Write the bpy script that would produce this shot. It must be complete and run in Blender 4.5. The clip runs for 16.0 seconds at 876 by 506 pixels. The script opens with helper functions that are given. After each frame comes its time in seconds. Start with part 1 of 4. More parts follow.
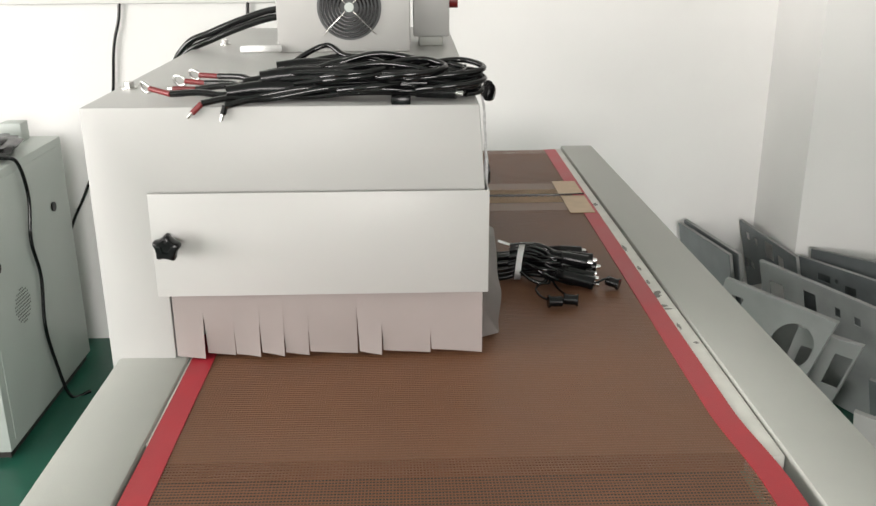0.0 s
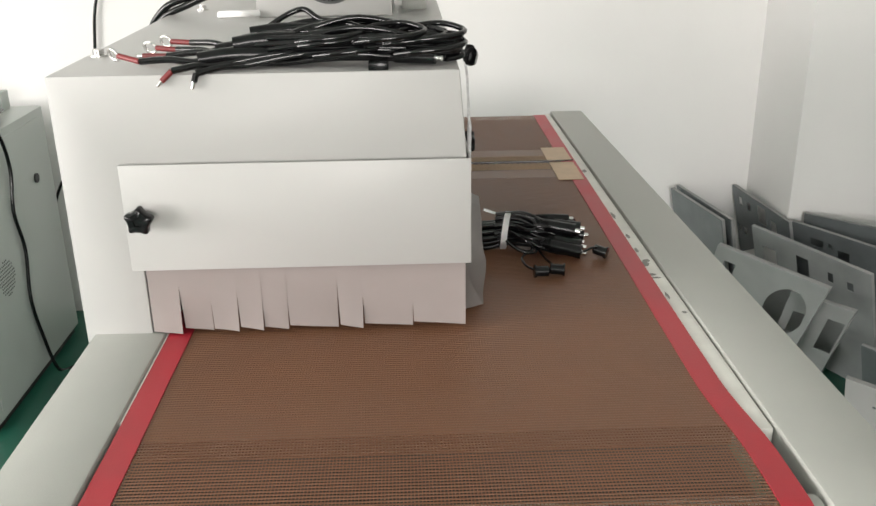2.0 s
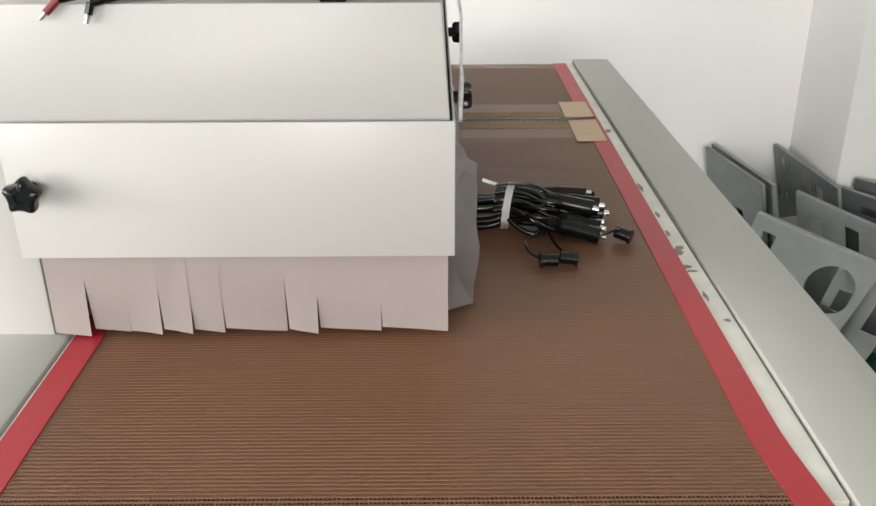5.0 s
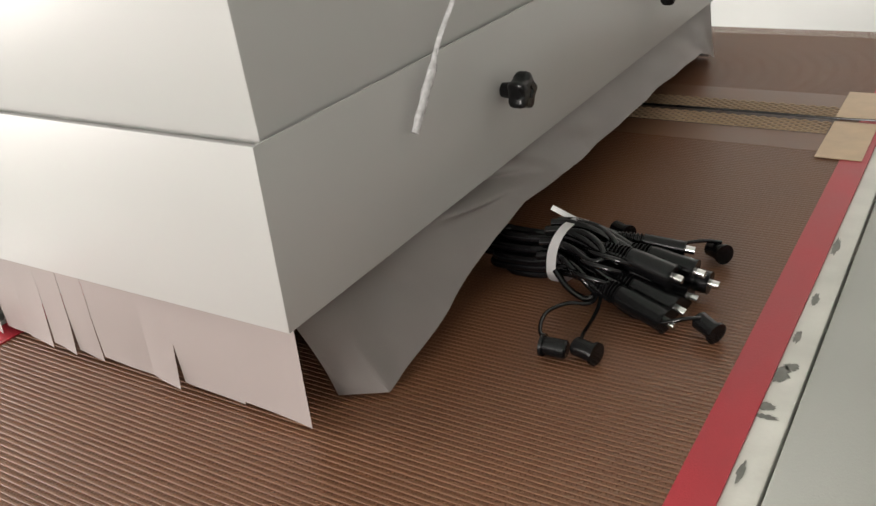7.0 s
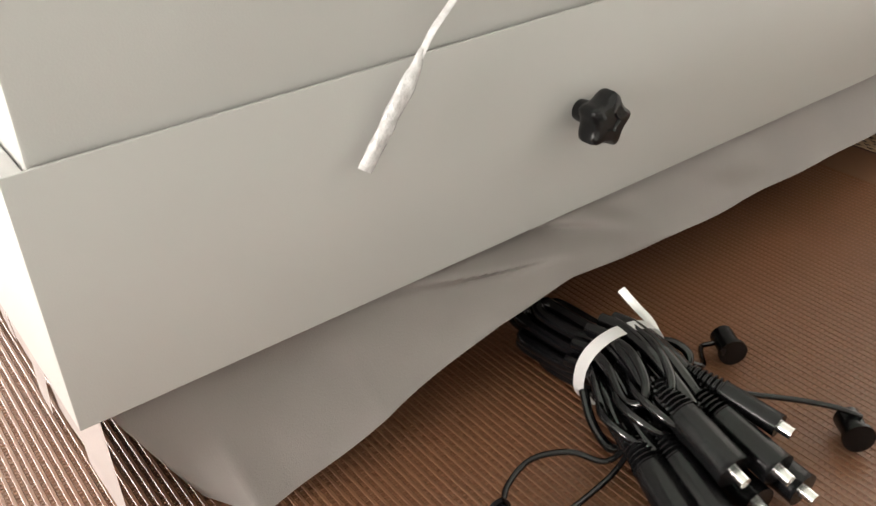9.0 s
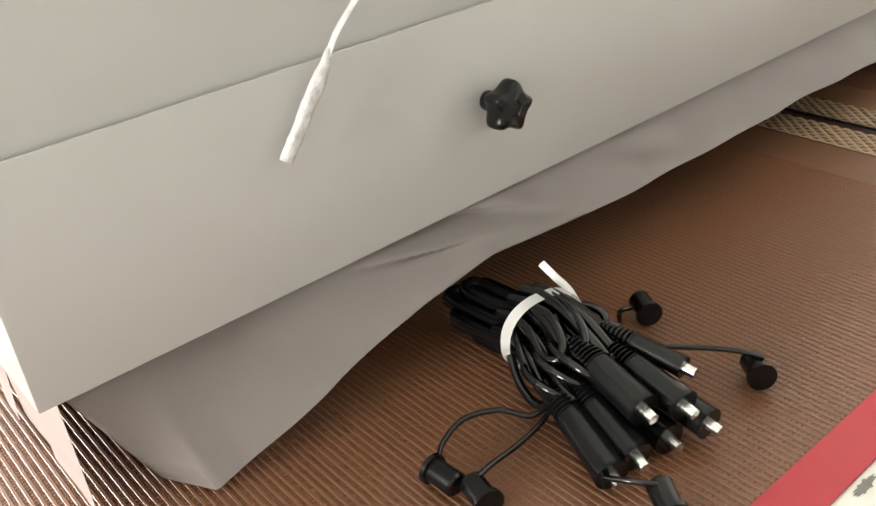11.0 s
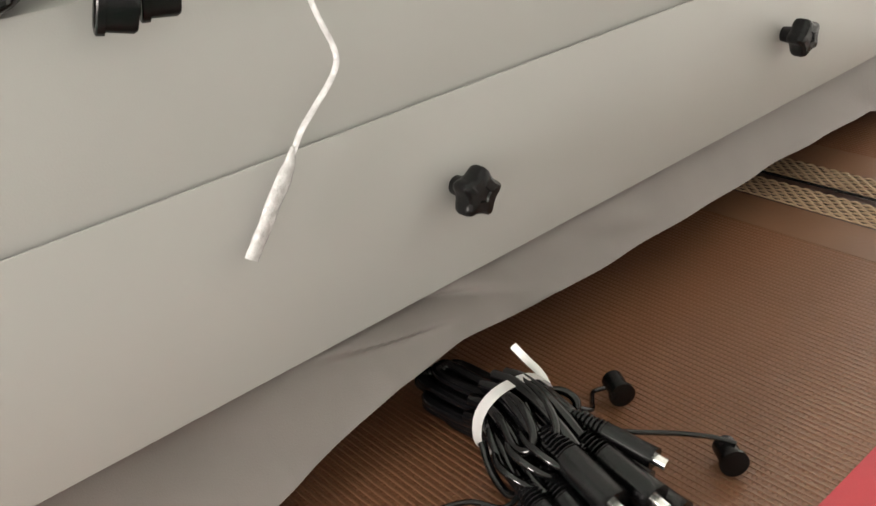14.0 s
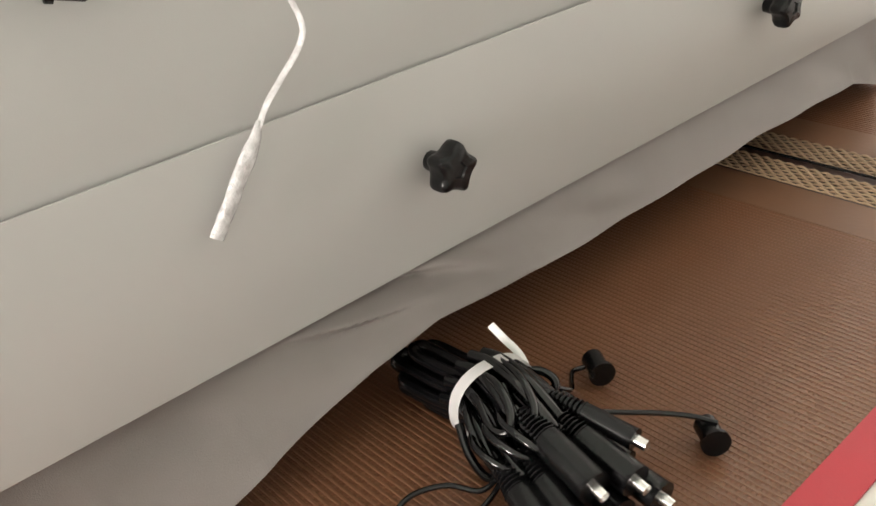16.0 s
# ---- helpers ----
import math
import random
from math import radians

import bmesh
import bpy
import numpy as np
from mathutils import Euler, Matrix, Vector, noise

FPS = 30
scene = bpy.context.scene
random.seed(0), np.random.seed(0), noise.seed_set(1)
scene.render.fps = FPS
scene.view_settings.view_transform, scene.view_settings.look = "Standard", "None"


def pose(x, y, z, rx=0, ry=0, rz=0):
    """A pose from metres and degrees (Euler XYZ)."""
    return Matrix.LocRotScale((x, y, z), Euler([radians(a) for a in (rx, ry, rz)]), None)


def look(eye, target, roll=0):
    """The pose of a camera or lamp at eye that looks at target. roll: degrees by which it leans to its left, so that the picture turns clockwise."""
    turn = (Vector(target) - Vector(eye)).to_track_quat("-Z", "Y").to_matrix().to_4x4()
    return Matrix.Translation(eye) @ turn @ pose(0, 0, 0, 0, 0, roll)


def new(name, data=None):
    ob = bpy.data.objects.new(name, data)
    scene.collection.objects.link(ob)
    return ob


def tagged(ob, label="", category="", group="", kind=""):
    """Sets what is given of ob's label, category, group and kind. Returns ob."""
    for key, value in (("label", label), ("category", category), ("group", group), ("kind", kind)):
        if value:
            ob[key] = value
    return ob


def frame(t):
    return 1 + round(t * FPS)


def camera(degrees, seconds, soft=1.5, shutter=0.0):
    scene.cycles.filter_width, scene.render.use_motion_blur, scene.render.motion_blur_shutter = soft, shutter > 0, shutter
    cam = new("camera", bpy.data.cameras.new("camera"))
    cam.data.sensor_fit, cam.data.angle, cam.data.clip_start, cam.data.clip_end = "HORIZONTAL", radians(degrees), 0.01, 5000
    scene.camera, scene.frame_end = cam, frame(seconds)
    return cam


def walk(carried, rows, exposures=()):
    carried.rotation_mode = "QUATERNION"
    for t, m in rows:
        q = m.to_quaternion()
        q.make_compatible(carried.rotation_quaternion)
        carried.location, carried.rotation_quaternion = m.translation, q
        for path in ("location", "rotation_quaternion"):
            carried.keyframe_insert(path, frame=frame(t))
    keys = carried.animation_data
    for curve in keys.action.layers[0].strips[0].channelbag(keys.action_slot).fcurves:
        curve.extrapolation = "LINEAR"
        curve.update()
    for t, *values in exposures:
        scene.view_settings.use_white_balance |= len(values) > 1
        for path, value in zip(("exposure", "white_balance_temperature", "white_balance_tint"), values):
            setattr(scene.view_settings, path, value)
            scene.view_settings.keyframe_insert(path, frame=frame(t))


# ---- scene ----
cam = camera(51.34, 16.0)
PATH = [
    (0, (-0.1174, -1.3587, 1.4575), (-0.0917, -0.4147, 1.1288), -0.30),
    (0.5, (-0.1068, -1.3728, 1.4550), (-0.0849, -0.4365, 1.1044), 0.07),
    (1, (-0.0860, -1.3733, 1.4565), (-0.0650, -0.4432, 1.0898), 0.08),
    (1.5, (-0.0835, -1.3487, 1.4552), (-0.0615, -0.4180, 1.0900), -0.49),
    (2, (-0.0943, -1.3220, 1.4503), (-0.0644, -0.3907, 1.0873), -0.76),
    (2.5, (-0.1045, -1.3051, 1.4485), (-0.0635, -0.3739, 1.0863), -0.58),
    (3, (-0.1266, -1.2802, 1.4407), (-0.0777, -0.3504, 1.0758), -0.13),
    (3.5, (-0.1408, -1.2450, 1.4294), (-0.0853, -0.3196, 1.0546), -0.07),
    (4, (-0.1492, -1.2076, 1.4133), (-0.0836, -0.2895, 1.0224), -0.10),
    (6.3, (0.2813, -0.6628, 1.3337), (0.0042, 0.1876, 0.8865), -4.04),
    (6.5, (0.3264, -0.6191, 1.3247), (-0.0146, 0.2072, 0.8764), -5.24),
    (7, (0.4802, -0.4830, 1.3144), (-0.0142, 0.2614, 0.8655), -6.14),
    (7.5, (0.4814, -0.3608, 1.3314), (-0.0639, 0.3180, 0.8396), -3.79),
    (8, (0.4401, -0.1908, 1.2686), (-0.1586, 0.4271, 0.7589), -4.49),
    (8.5, (0.4387, -0.0906, 1.2881), (-0.2186, 0.4261, 0.7395), -3.79),
    (9, (0.4585, -0.0640, 1.2879), (-0.2273, 0.4340, 0.7571), -2.48),
    (9.5, (0.4798, -0.0340, 1.3032), (-0.2048, 0.4406, 0.7500), -3.85),
    (9.7, (0.5101, -0.0375, 1.2597), (-0.1879, 0.4347, 0.7215), -5.53),
    (11.8, (0.5443, -0.0893, 1.3100), (-0.1435, 0.4570, 0.8320), -5.38),
    (12, (0.5414, -0.0790, 1.3183), (-0.1569, 0.4620, 0.8495), -5.36),
    (12.5, (0.5359, -0.0635, 1.3227), (-0.1720, 0.4796, 0.8710), -5.10),
    (13, (0.5340, -0.0582, 1.3254), (-0.1737, 0.4899, 0.8795), -5.28),
    (13.5, (0.5329, -0.0539, 1.3240), (-0.1651, 0.4977, 0.8674), -5.75),
    (14, (0.5340, -0.0477, 1.3179), (-0.1534, 0.5054, 0.8471), -6.06),
    (14.5, (0.5332, -0.0426, 1.3122), (-0.1450, 0.5114, 0.8294), -5.76),
    (15, (0.5295, -0.0381, 1.3127), (-0.1425, 0.5178, 0.8234), -5.66),
    (15.5, (0.5209, -0.0344, 1.3082), (-0.1475, 0.5228, 0.8156), -5.69),
    (16, (0.5251, -0.0301, 1.3065), (-0.1439, 0.5262, 0.8136), -6.07),
]
EXPOSURES = [(0, 0.0, 6500, 12), (4.0, 0.05, 6500, 12), (6.3, 0.32, 6550, 13), (7.0, 0.25, 6650, 14), (7.5, 0.28, 6750, 15), (8.0, 0.58, 6800, 15), (9.0, 1.25, 6800, 14), (9.5, 1.42, 6800, 14), (12.0, 1.25, 6800, 13), (14.0, 1.15, 6850, 14), (16.0, 1.17, 6900, 15)]
walk(cam, [(t, look(eye, target, roll)) for t, eye, target, roll in PATH], EXPOSURES)

# ---- world and light ----
world = bpy.data.worlds.new("world")
scene.world = world
world.use_nodes = True
wn = world.node_tree.nodes
sky = wn.new("ShaderNodeTexSky")
sky.sky_type, sky.sun_disc = "NISHITA", False
sky.sun_elevation, sky.sun_rotation = radians(40), radians(200)
wn["Background"].inputs[1].default_value = 0.1
world.node_tree.links.new(sky.outputs[0], wn["Background"].inputs[0])


def area_lamp(name, m, w, h, energy, colour):
    data = bpy.data.lights.new(name, "AREA")
    data.shape, data.size, data.size_y, data.energy, data.color = "RECTANGLE", w, h, energy, colour
    ob = new(name, data)
    ob.matrix_world = m
    return ob


# unseen window on the left, inferred from the knob's shadow falling to the right
area_lamp("unseen_light", look((-5.44, -3.2, 1.80), (0.0, -3.2, 1.80)), 6.4, 1.75, 555, (1.0, 0.965, 0.925))
# added fill lamp that brightens the back wall and the belt
area_lamp("unseen_light", look((0.30, -7.04, 1.75), (0.30, 0.0, 1.75)), 2.2, 1.75, 255, (1.0, 0.965, 0.925))


# ---- materials ----
def nodes_of(name):
    m = bpy.data.materials.new(name)
    m.use_nodes = True
    t = m.node_tree
    return m, t, t.nodes["Principled BSDF"]


def surface(name, colour, rough=0.5, metal=0.0, vary=0.08, scale=6.0, bump=0.05, bump_scale=120.0, rough_vary=0.1, spec=0.5, per_piece=0.0):
    """A procedural material: base colour with stains at one scale, grain and relief at a finer one."""
    m, t, b = nodes_of(name)
    n, l = t.nodes, t.links
    tc = n.new("ShaderNodeTexCoord")
    big = n.new("ShaderNodeTexNoise")
    big.inputs["Scale"].default_value, big.inputs["Detail"].default_value = scale, 6
    fine = n.new("ShaderNodeTexNoise")
    fine.inputs["Scale"].default_value, fine.inputs["Detail"].default_value = bump_scale, 4
    l.new(tc.outputs["Object"], big.inputs["Vector"])
    l.new(tc.outputs["Object"], fine.inputs["Vector"])
    ramp = n.new("ShaderNodeMapRange")
    ramp.inputs[1].default_value, ramp.inputs[2].default_value = 0.3, 0.7
    ramp.inputs[3].default_value, ramp.inputs[4].default_value = 1 - vary, 1 + vary * 0.4
    l.new(big.outputs["Fac"], ramp.inputs[0])
    mix = n.new("ShaderNodeMix")
    mix.data_type, mix.blend_type = "RGBA", "MULTIPLY"
    mix.inputs["Factor"].default_value = 1
    mix.inputs["A"].default_value = (*colour, 1)
    l.new(ramp.outputs[0], mix.inputs["B"])
    out = mix.outputs["Result"]
    if per_piece:
        info = n.new("ShaderNodeObjectInfo")
        r2 = n.new("ShaderNodeMapRange")
        r2.inputs[3].default_value, r2.inputs[4].default_value = 1 - per_piece, 1 + per_piece
        l.new(info.outputs["Random"], r2.inputs[0])
        m2 = n.new("ShaderNodeMix")
        m2.data_type, m2.blend_type = "RGBA", "MULTIPLY"
        m2.inputs["Factor"].default_value = 1
        l.new(out, m2.inputs["A"])
        l.new(r2.outputs[0], m2.inputs["B"])
        out = m2.outputs["Result"]
    l.new(out, b.inputs["Base Color"])
    rr = n.new("ShaderNodeMapRange")
    rr.inputs[3].default_value, rr.inputs[4].default_value = max(0.02, rough - rough_vary), min(1, rough + rough_vary)
    l.new(big.outputs["Fac"], rr.inputs[0])
    l.new(rr.outputs[0], b.inputs["Roughness"])
    b.inputs["Metallic"].default_value = metal
    b.inputs["Specular IOR Level"].default_value = spec
    bp = n.new("ShaderNodeBump")
    bp.inputs["Strength"].default_value, bp.inputs["Distance"].default_value = bump, 0.002
    l.new(fine.outputs["Fac"], bp.inputs["Height"])
    l.new(bp.outputs[0], b.inputs["Normal"])
    return m


WALL = surface("white_wall_paint", (0.80, 0.79, 0.775), 0.75, vary=0.05, scale=1.5, bump=0.15, bump_scale=60)
CEIL = surface("ceiling_paint", (0.84, 0.84, 0.82), 0.8, vary=0.04, scale=1.0)
# grey for the unseen walls, chosen to lower the fill on the oven's side
GREYWALL = surface("fill_cutting_grey", (0.26, 0.26, 0.245), 0.75, vary=0.06, scale=1.5, bump=0.15, bump_scale=60)
FLOOR = surface("green_floor_paint", (0.012, 0.085, 0.055), 0.3, vary=0.3, scale=3.0, bump=0.1, bump_scale=40)
SHELL = surface("powder_coat_offwhite", (0.41, 0.405, 0.392), 0.40, vary=0.03, scale=4.0, bump=0.05, bump_scale=700)
RAIL = surface("powder_coat_grey", (0.385, 0.39, 0.36), 0.42, vary=0.06, scale=5.0, bump=0.12, bump_scale=500)
COVER = surface("worn_white_plate", (0.68, 0.67, 0.62), 0.45, vary=0.18, scale=14.0, bump=0.1, bump_scale=200)
CLOTH = surface("grey_coated_cloth", (0.37, 0.337, 0.32), 0.33, vary=0.08, scale=9.0, bump=0.15, bump_scale=900, rough_vary=0.15)
FLAPS = surface("mauve_coated_cloth", (0.27, 0.232, 0.221), 0.5, vary=0.06, scale=9.0, bump=0.15, bump_scale=900)
BROWN = surface("brown_coated_glass_fibre", (0.170, 0.077, 0.039), 0.45, vary=0.12, scale=7.0, bump=0.03, bump_scale=300, rough_vary=0.08, spec=0.3)
BROWN_LIGHT = surface("tan_fibre_thread", (0.36, 0.25, 0.16), 0.42, vary=0.2, scale=9.0, bump=0.1, bump_scale=300)
belt_shader = BROWN.node_tree.nodes["Principled BSDF"]
belt_shader.inputs["Coat Weight"].default_value, belt_shader.inputs["Coat Roughness"].default_value = 0.4, 0.24
SPLICE_SMOOTH = surface("smooth_brown_coating", (0.160, 0.077, 0.041), 0.42, vary=0.15, scale=12.0, bump=0.1, bump_scale=150, spec=0.4)
SPLICE_DARK = surface("dark_brown_splice", (0.045, 0.02, 0.014), 0.45, vary=0.2, scale=30.0)
UNDER = surface("brown_bed_plate", (0.185, 0.072, 0.034), 0.35, vary=0.08, scale=8.0)
RED = surface("red_edge_tape", (0.42, 0.022, 0.035), 0.45, vary=0.12, scale=12.0, bump=0.15, bump_scale=400)
TAPE = surface("tan_splice_tape", (0.56, 0.40, 0.255), 0.5, vary=0.15, scale=25.0)
BLACK = surface("black_plastic", (0.005, 0.005, 0.0055), 0.24, vary=0.2, scale=30.0, bump=0.1, bump_scale=300, spec=0.32)
CABLE = surface("black_pvc_cable", (0.004, 0.004, 0.0045), 0.13, vary=0.2, scale=30.0, bump=0.05, bump_scale=300)
REDWIRE = surface("red_wire_sleeve", (0.17, 0.014, 0.015), 0.4, vary=0.1, scale=40.0)
STEEL = surface("bright_steel", (0.75, 0.74, 0.72), 0.25, 1.0, vary=0.1, scale=30.0)
WHITE = surface("white_plastic_strap", (0.88, 0.87, 0.86), 0.4, vary=0.05, scale=40.0)
FILM = surface("crinkled_white_film", (0.66, 0.65, 0.66), 0.12, vary=0.25, scale=160.0, bump=1.0, bump_scale=190, rough_vary=0.1, spec=0.8)
CABINET = surface("cabinet_grey_green", (0.45, 0.49, 0.46), 0.4, vary=0.06, scale=3.0, bump=0.1, bump_scale=400)
SHEETMETAL = surface("galvanised_sheet", (0.19, 0.21, 0.215), 0.45, 0.25, vary=0.2, scale=10.0, per_piece=0.2)
SHEETMID = surface("grey_coated_sheet", (0.30, 0.315, 0.31), 0.45, 0.1, vary=0.16, scale=9.0, per_piece=0.1)
SHEETPALE = surface("pale_coated_sheet", (0.46, 0.47, 0.46), 0.45, 0.0, vary=0.12, scale=8.0, per_piece=0.08)
# near-black whose colour carries the shade of recesses and interiors
DARK = surface("near_black_for_shade", (0.02, 0.018, 0.016), 0.6, vary=0.2, scale=10.0)
FANDARK = surface("dark_grey_fan", (0.07, 0.075, 0.075), 0.5, vary=0.3, scale=60.0)
DIRT = surface("grey_grease_smudge", (0.19, 0.19, 0.17), 0.5, vary=0.4, scale=60.0)


# ---- mesh helpers ----
def bm_box(bm, lo, hi, bevel=0.0, seg=2):
    g = bmesh.ops.create_cube(bm, size=1)
    c, s = (Vector(lo) + Vector(hi)) / 2, Vector(hi) - Vector(lo)
    for v in g["verts"]:
        v.co = Vector((v.co.x * s.x, v.co.y * s.y, v.co.z * s.z)) + c
    if bevel:
        es = list({e for v in g["verts"] for e in v.link_edges})
        bmesh.ops.bevel(bm, geom=es, offset=bevel, segments=seg, affect="EDGES", profile=0.5)
    return bm


def box(lo, hi, bevel=0.0, seg=2):
    return bm_box(bmesh.new(), lo, hi, bevel, seg)


def bm_cyl(bm, a, b, r, r2=None, seg=16):
    a, b = Vector(a), Vector(b)
    d = b - a
    m = Matrix.Translation((a + b) / 2) @ d.to_track_quat("Z", "Y").to_matrix().to_4x4()
    bmesh.ops.create_cone(bm, cap_ends=True, segments=seg, radius1=r, radius2=r if r2 is None else r2, depth=d.length, matrix=m)
    return bm


def cyl(a, b, r, r2=None, seg=16):
    return bm_cyl(bmesh.new(), a, b, r, r2, seg)


def spline(pts, n=8):
    """Catmull-Rom through the points."""
    p = [Vector(q) for q in pts]
    p = [2 * p[0] - p[1], *p, 2 * p[-1] - p[-2]]
    out = []
    for i in range(1, len(p) - 2):
        a, b, c, d = p[i - 1:i + 3]
        for k in range(n):
            t = k / n
            out.append(0.5 * (2 * b + (c - a) * t + (2 * a - 5 * b + 4 * c - d) * t * t + (3 * b - a - 3 * c + d) * t ** 3))
    out.append(p[-2])
    return out


def bm_sweep(bm, pts, r, seg=8, flat=1.0, ends=None, side=None):
    """A round (or flattened) tube along the points. ends: radius factor at start and end."""
    pts = [Vector(q) for q in pts]
    rings, n = [], len(pts)
    up = Vector(side) if side else Vector((0.13, 0.21, 1)).normalized()
    for i, q in enumerate(pts):
        d = (pts[min(i + 1, n - 1)] - pts[max(i - 1, 0)]).normalized()
        u = up - d * up.dot(d)
        if u.length < 1e-4:
            u = d.orthogonal()
        u.normalize()
        up = u if not side else up
        w = d.cross(u)
        k = r * (1 if not ends else ends[0] + (ends[1] - ends[0]) * i / (n - 1))
        rings.append([bm.verts.new(q + (u * math.cos(a) + w * math.sin(a) * flat) * k) for a in (2 * math.pi * j / seg for j in range(seg))])
    for a, b in zip(rings, rings[1:]):
        for j in range(seg):
            bm.faces.new((a[j], a[(j + 1) % seg], b[(j + 1) % seg], b[j]))
    bm.faces.new(rings[0][::-1])
    bm.faces.new(rings[-1])
    return bm


def sweep(pts, r, seg=8, flat=1.0, ends=None, side=None):
    return bm_sweep(bmesh.new(), pts, r, seg, flat, ends, side)


ROUND = (CABLE, REDWIRE, FILM, WHITE, STEEL)     # materials of wires and straps, smooth all round


def link(name, bm, mat, smooth=True):
    bmesh.ops.recalc_face_normals(bm, faces=bm.faces)
    me = bpy.data.meshes.new(name)
    bm.to_mesh(me)
    bm.free()
    me.materials.append(mat)
    if smooth:
        me.polygons.foreach_set("use_smooth", [True] * len(me.polygons))
        me.set_sharp_from_angle(angle=radians(62 if mat in ROUND else 35))
    return new(name, me)


def part(name, bm, mat, parent, label="", smooth=True):
    ob = link(name, bm, mat, smooth)
    ob.parent = parent
    ob.matrix_parent_inverse = parent.matrix_world.inverted()
    return tagged(ob, label)


def thing(name, at, label, category, group="", kind=""):
    ob = new(name)
    ob.empty_display_size = 0.05
    ob.location = at
    bpy.context.view_layer.update()
    return tagged(ob, label, category, group, kind)


def structure(name, bm, mat, label, category):
    return tagged(link(name, bm, mat), label, category, kind="structure")


# ---- room ----
ZF = -0.21          # floor level
XL, XR, YB, YF, H = -5.5, 3.0, 2.353, -7.1, 2.9
structure("floor", box((XL - 0.2, YF - 0.2, ZF - 0.12), (XR + 0.2, YB + 0.2, ZF)), FLOOR, "glossy dark green painted workshop floor", "floor")
structure("ceiling", box((XL - 0.2, YF - 0.2, H), (XR + 0.2, YB + 0.2, H + 0.12)), CEIL, "plain white painted ceiling", "ceiling")
structure("wall_back", box((XL - 0.2, YB, ZF), (XR + 0.2, YB + 0.2, H)), WALL, "plain white painted plaster wall", "wall")
bm = bmesh.new()
for lo, hi in (((YF, ZF), (YB, 0.90)), ((YF, 2.70), (YB, H)), ((YF, 0.90), (-6.45, 2.70)), ((0.05, 0.90), (YB, 2.70))):
    bm_box(bm, (XL - 0.2, lo[0], lo[1]), (XL, hi[0], hi[1]))
structure("wall_left", bm, WALL, "white plaster wall with one wide window opening", "wall")
structure("wall_right", box((XR, YF, ZF), (XR + 0.2, YB, H)), GREYWALL, "unseen plain wall, toned grey to cut bounced light", "wall")
# unseen wall; its opening is made to hold the added front lamp
bm = bmesh.new()
for lo, hi in (((XL - 0.2, ZF), (XR + 0.2, 0.85)), ((XL - 0.2, 2.65), (XR + 0.2, H)), ((XL - 0.2, 0.85), (-0.85, 2.65)), ((1.45, 0.85), (XR + 0.2, 2.65))):
    bm_box(bm, (lo[0], YF - 0.2, lo[1]), (hi[0], YF, hi[1]))
structure("wall_front", bm, GREYWALL, "unseen wall, toned grey to cut bounced light, with an added opening", "wall")
structure("pillar", box((1.345, 1.913, ZF), (XR, YB + 0.005, H), 0.004), WALL, "square white plastered pillar against the wall", "pillar")
structure("wall_trunking", box((XL, YB - 0.025, 1.215), (-0.45, YB + 0.002, 1.255), 0.004), WALL, "white cable trunking along the wall", "trunking")


def rng(seed):
    return random.Random(seed)


# ---- conveyor ----
B = 0.80            # belt top
X0, X1 = -0.487, 0.345
Y0, Y1 = -0.60, 1.54
NY, NR = -0.462, 0.050      # nose roller: centre and radius with the belt
RY0 = -0.489                # near end of the side rails
RX0 = 0.379
conveyor = thing("conveyor", (0, 0, ZF), "long grey conveyor with a brown mesh belt and red belt edges", "conveyor")
part("bed", box((X0 + 0.02, -0.30, B - 0.03), (X1 - 0.02, Y1 - 0.05, B - 0.0021)), UNDER, conveyor, "brown slider plate under the belt")
# dark sheet added above the return belt, its colour shading the weave's gaps
part("gap_shade_pan", box((X0 + 0.01, NY + 0.055, B - 0.062), (X1 - 0.01, Y1 - 0.08, B - 0.055)), DARK, conveyor)
RE = 1.58                    # far end of the side rails


def skewed(lo, hi, bevel, inner, outer):
    """A long bar whose edges run slightly askew: sideways shift of both edges at the far end."""
    bm = box(lo, hi, bevel)
    mid = (lo[0] + hi[0]) / 2
    for v in bm.verts:
        v.co.x += (outer if v.co.x > mid else inner) * (v.co.y - lo[1]) / (hi[1] - lo[1])
    return bm


part("side_rail", skewed((RX0, RY0, B - 0.11), (0.504, RE, B + 0.003), 0.004, -0.011, -0.034), RAIL, conveyor)
part("side_rail", box((-0.606, RY0, B - 0.11), (-0.4925, RE, B + 0.003), 0.004), RAIL, conveyor)
part("cover_strip", skewed((X1 - 0.001, -0.31, B - 0.03), (RX0 - 0.004, 1.56, B - 0.0025), 0.002, 0.0, -0.011), COVER, conveyor, "dirty white cover strip")
part("cover_strip", box((-0.4915, -0.25, B - 0.03), (X0 + 0.002, 1.60, B - 0.0025), 0.001), COVER, conveyor, "dirty white cover strip")
part("return_belt", box((X0, NY, B - 2 * NR - 0.001), (X1, Y1 - 0.05, B - 2 * NR + 0.001)), BROWN, conveyor, "returning belt underneath")
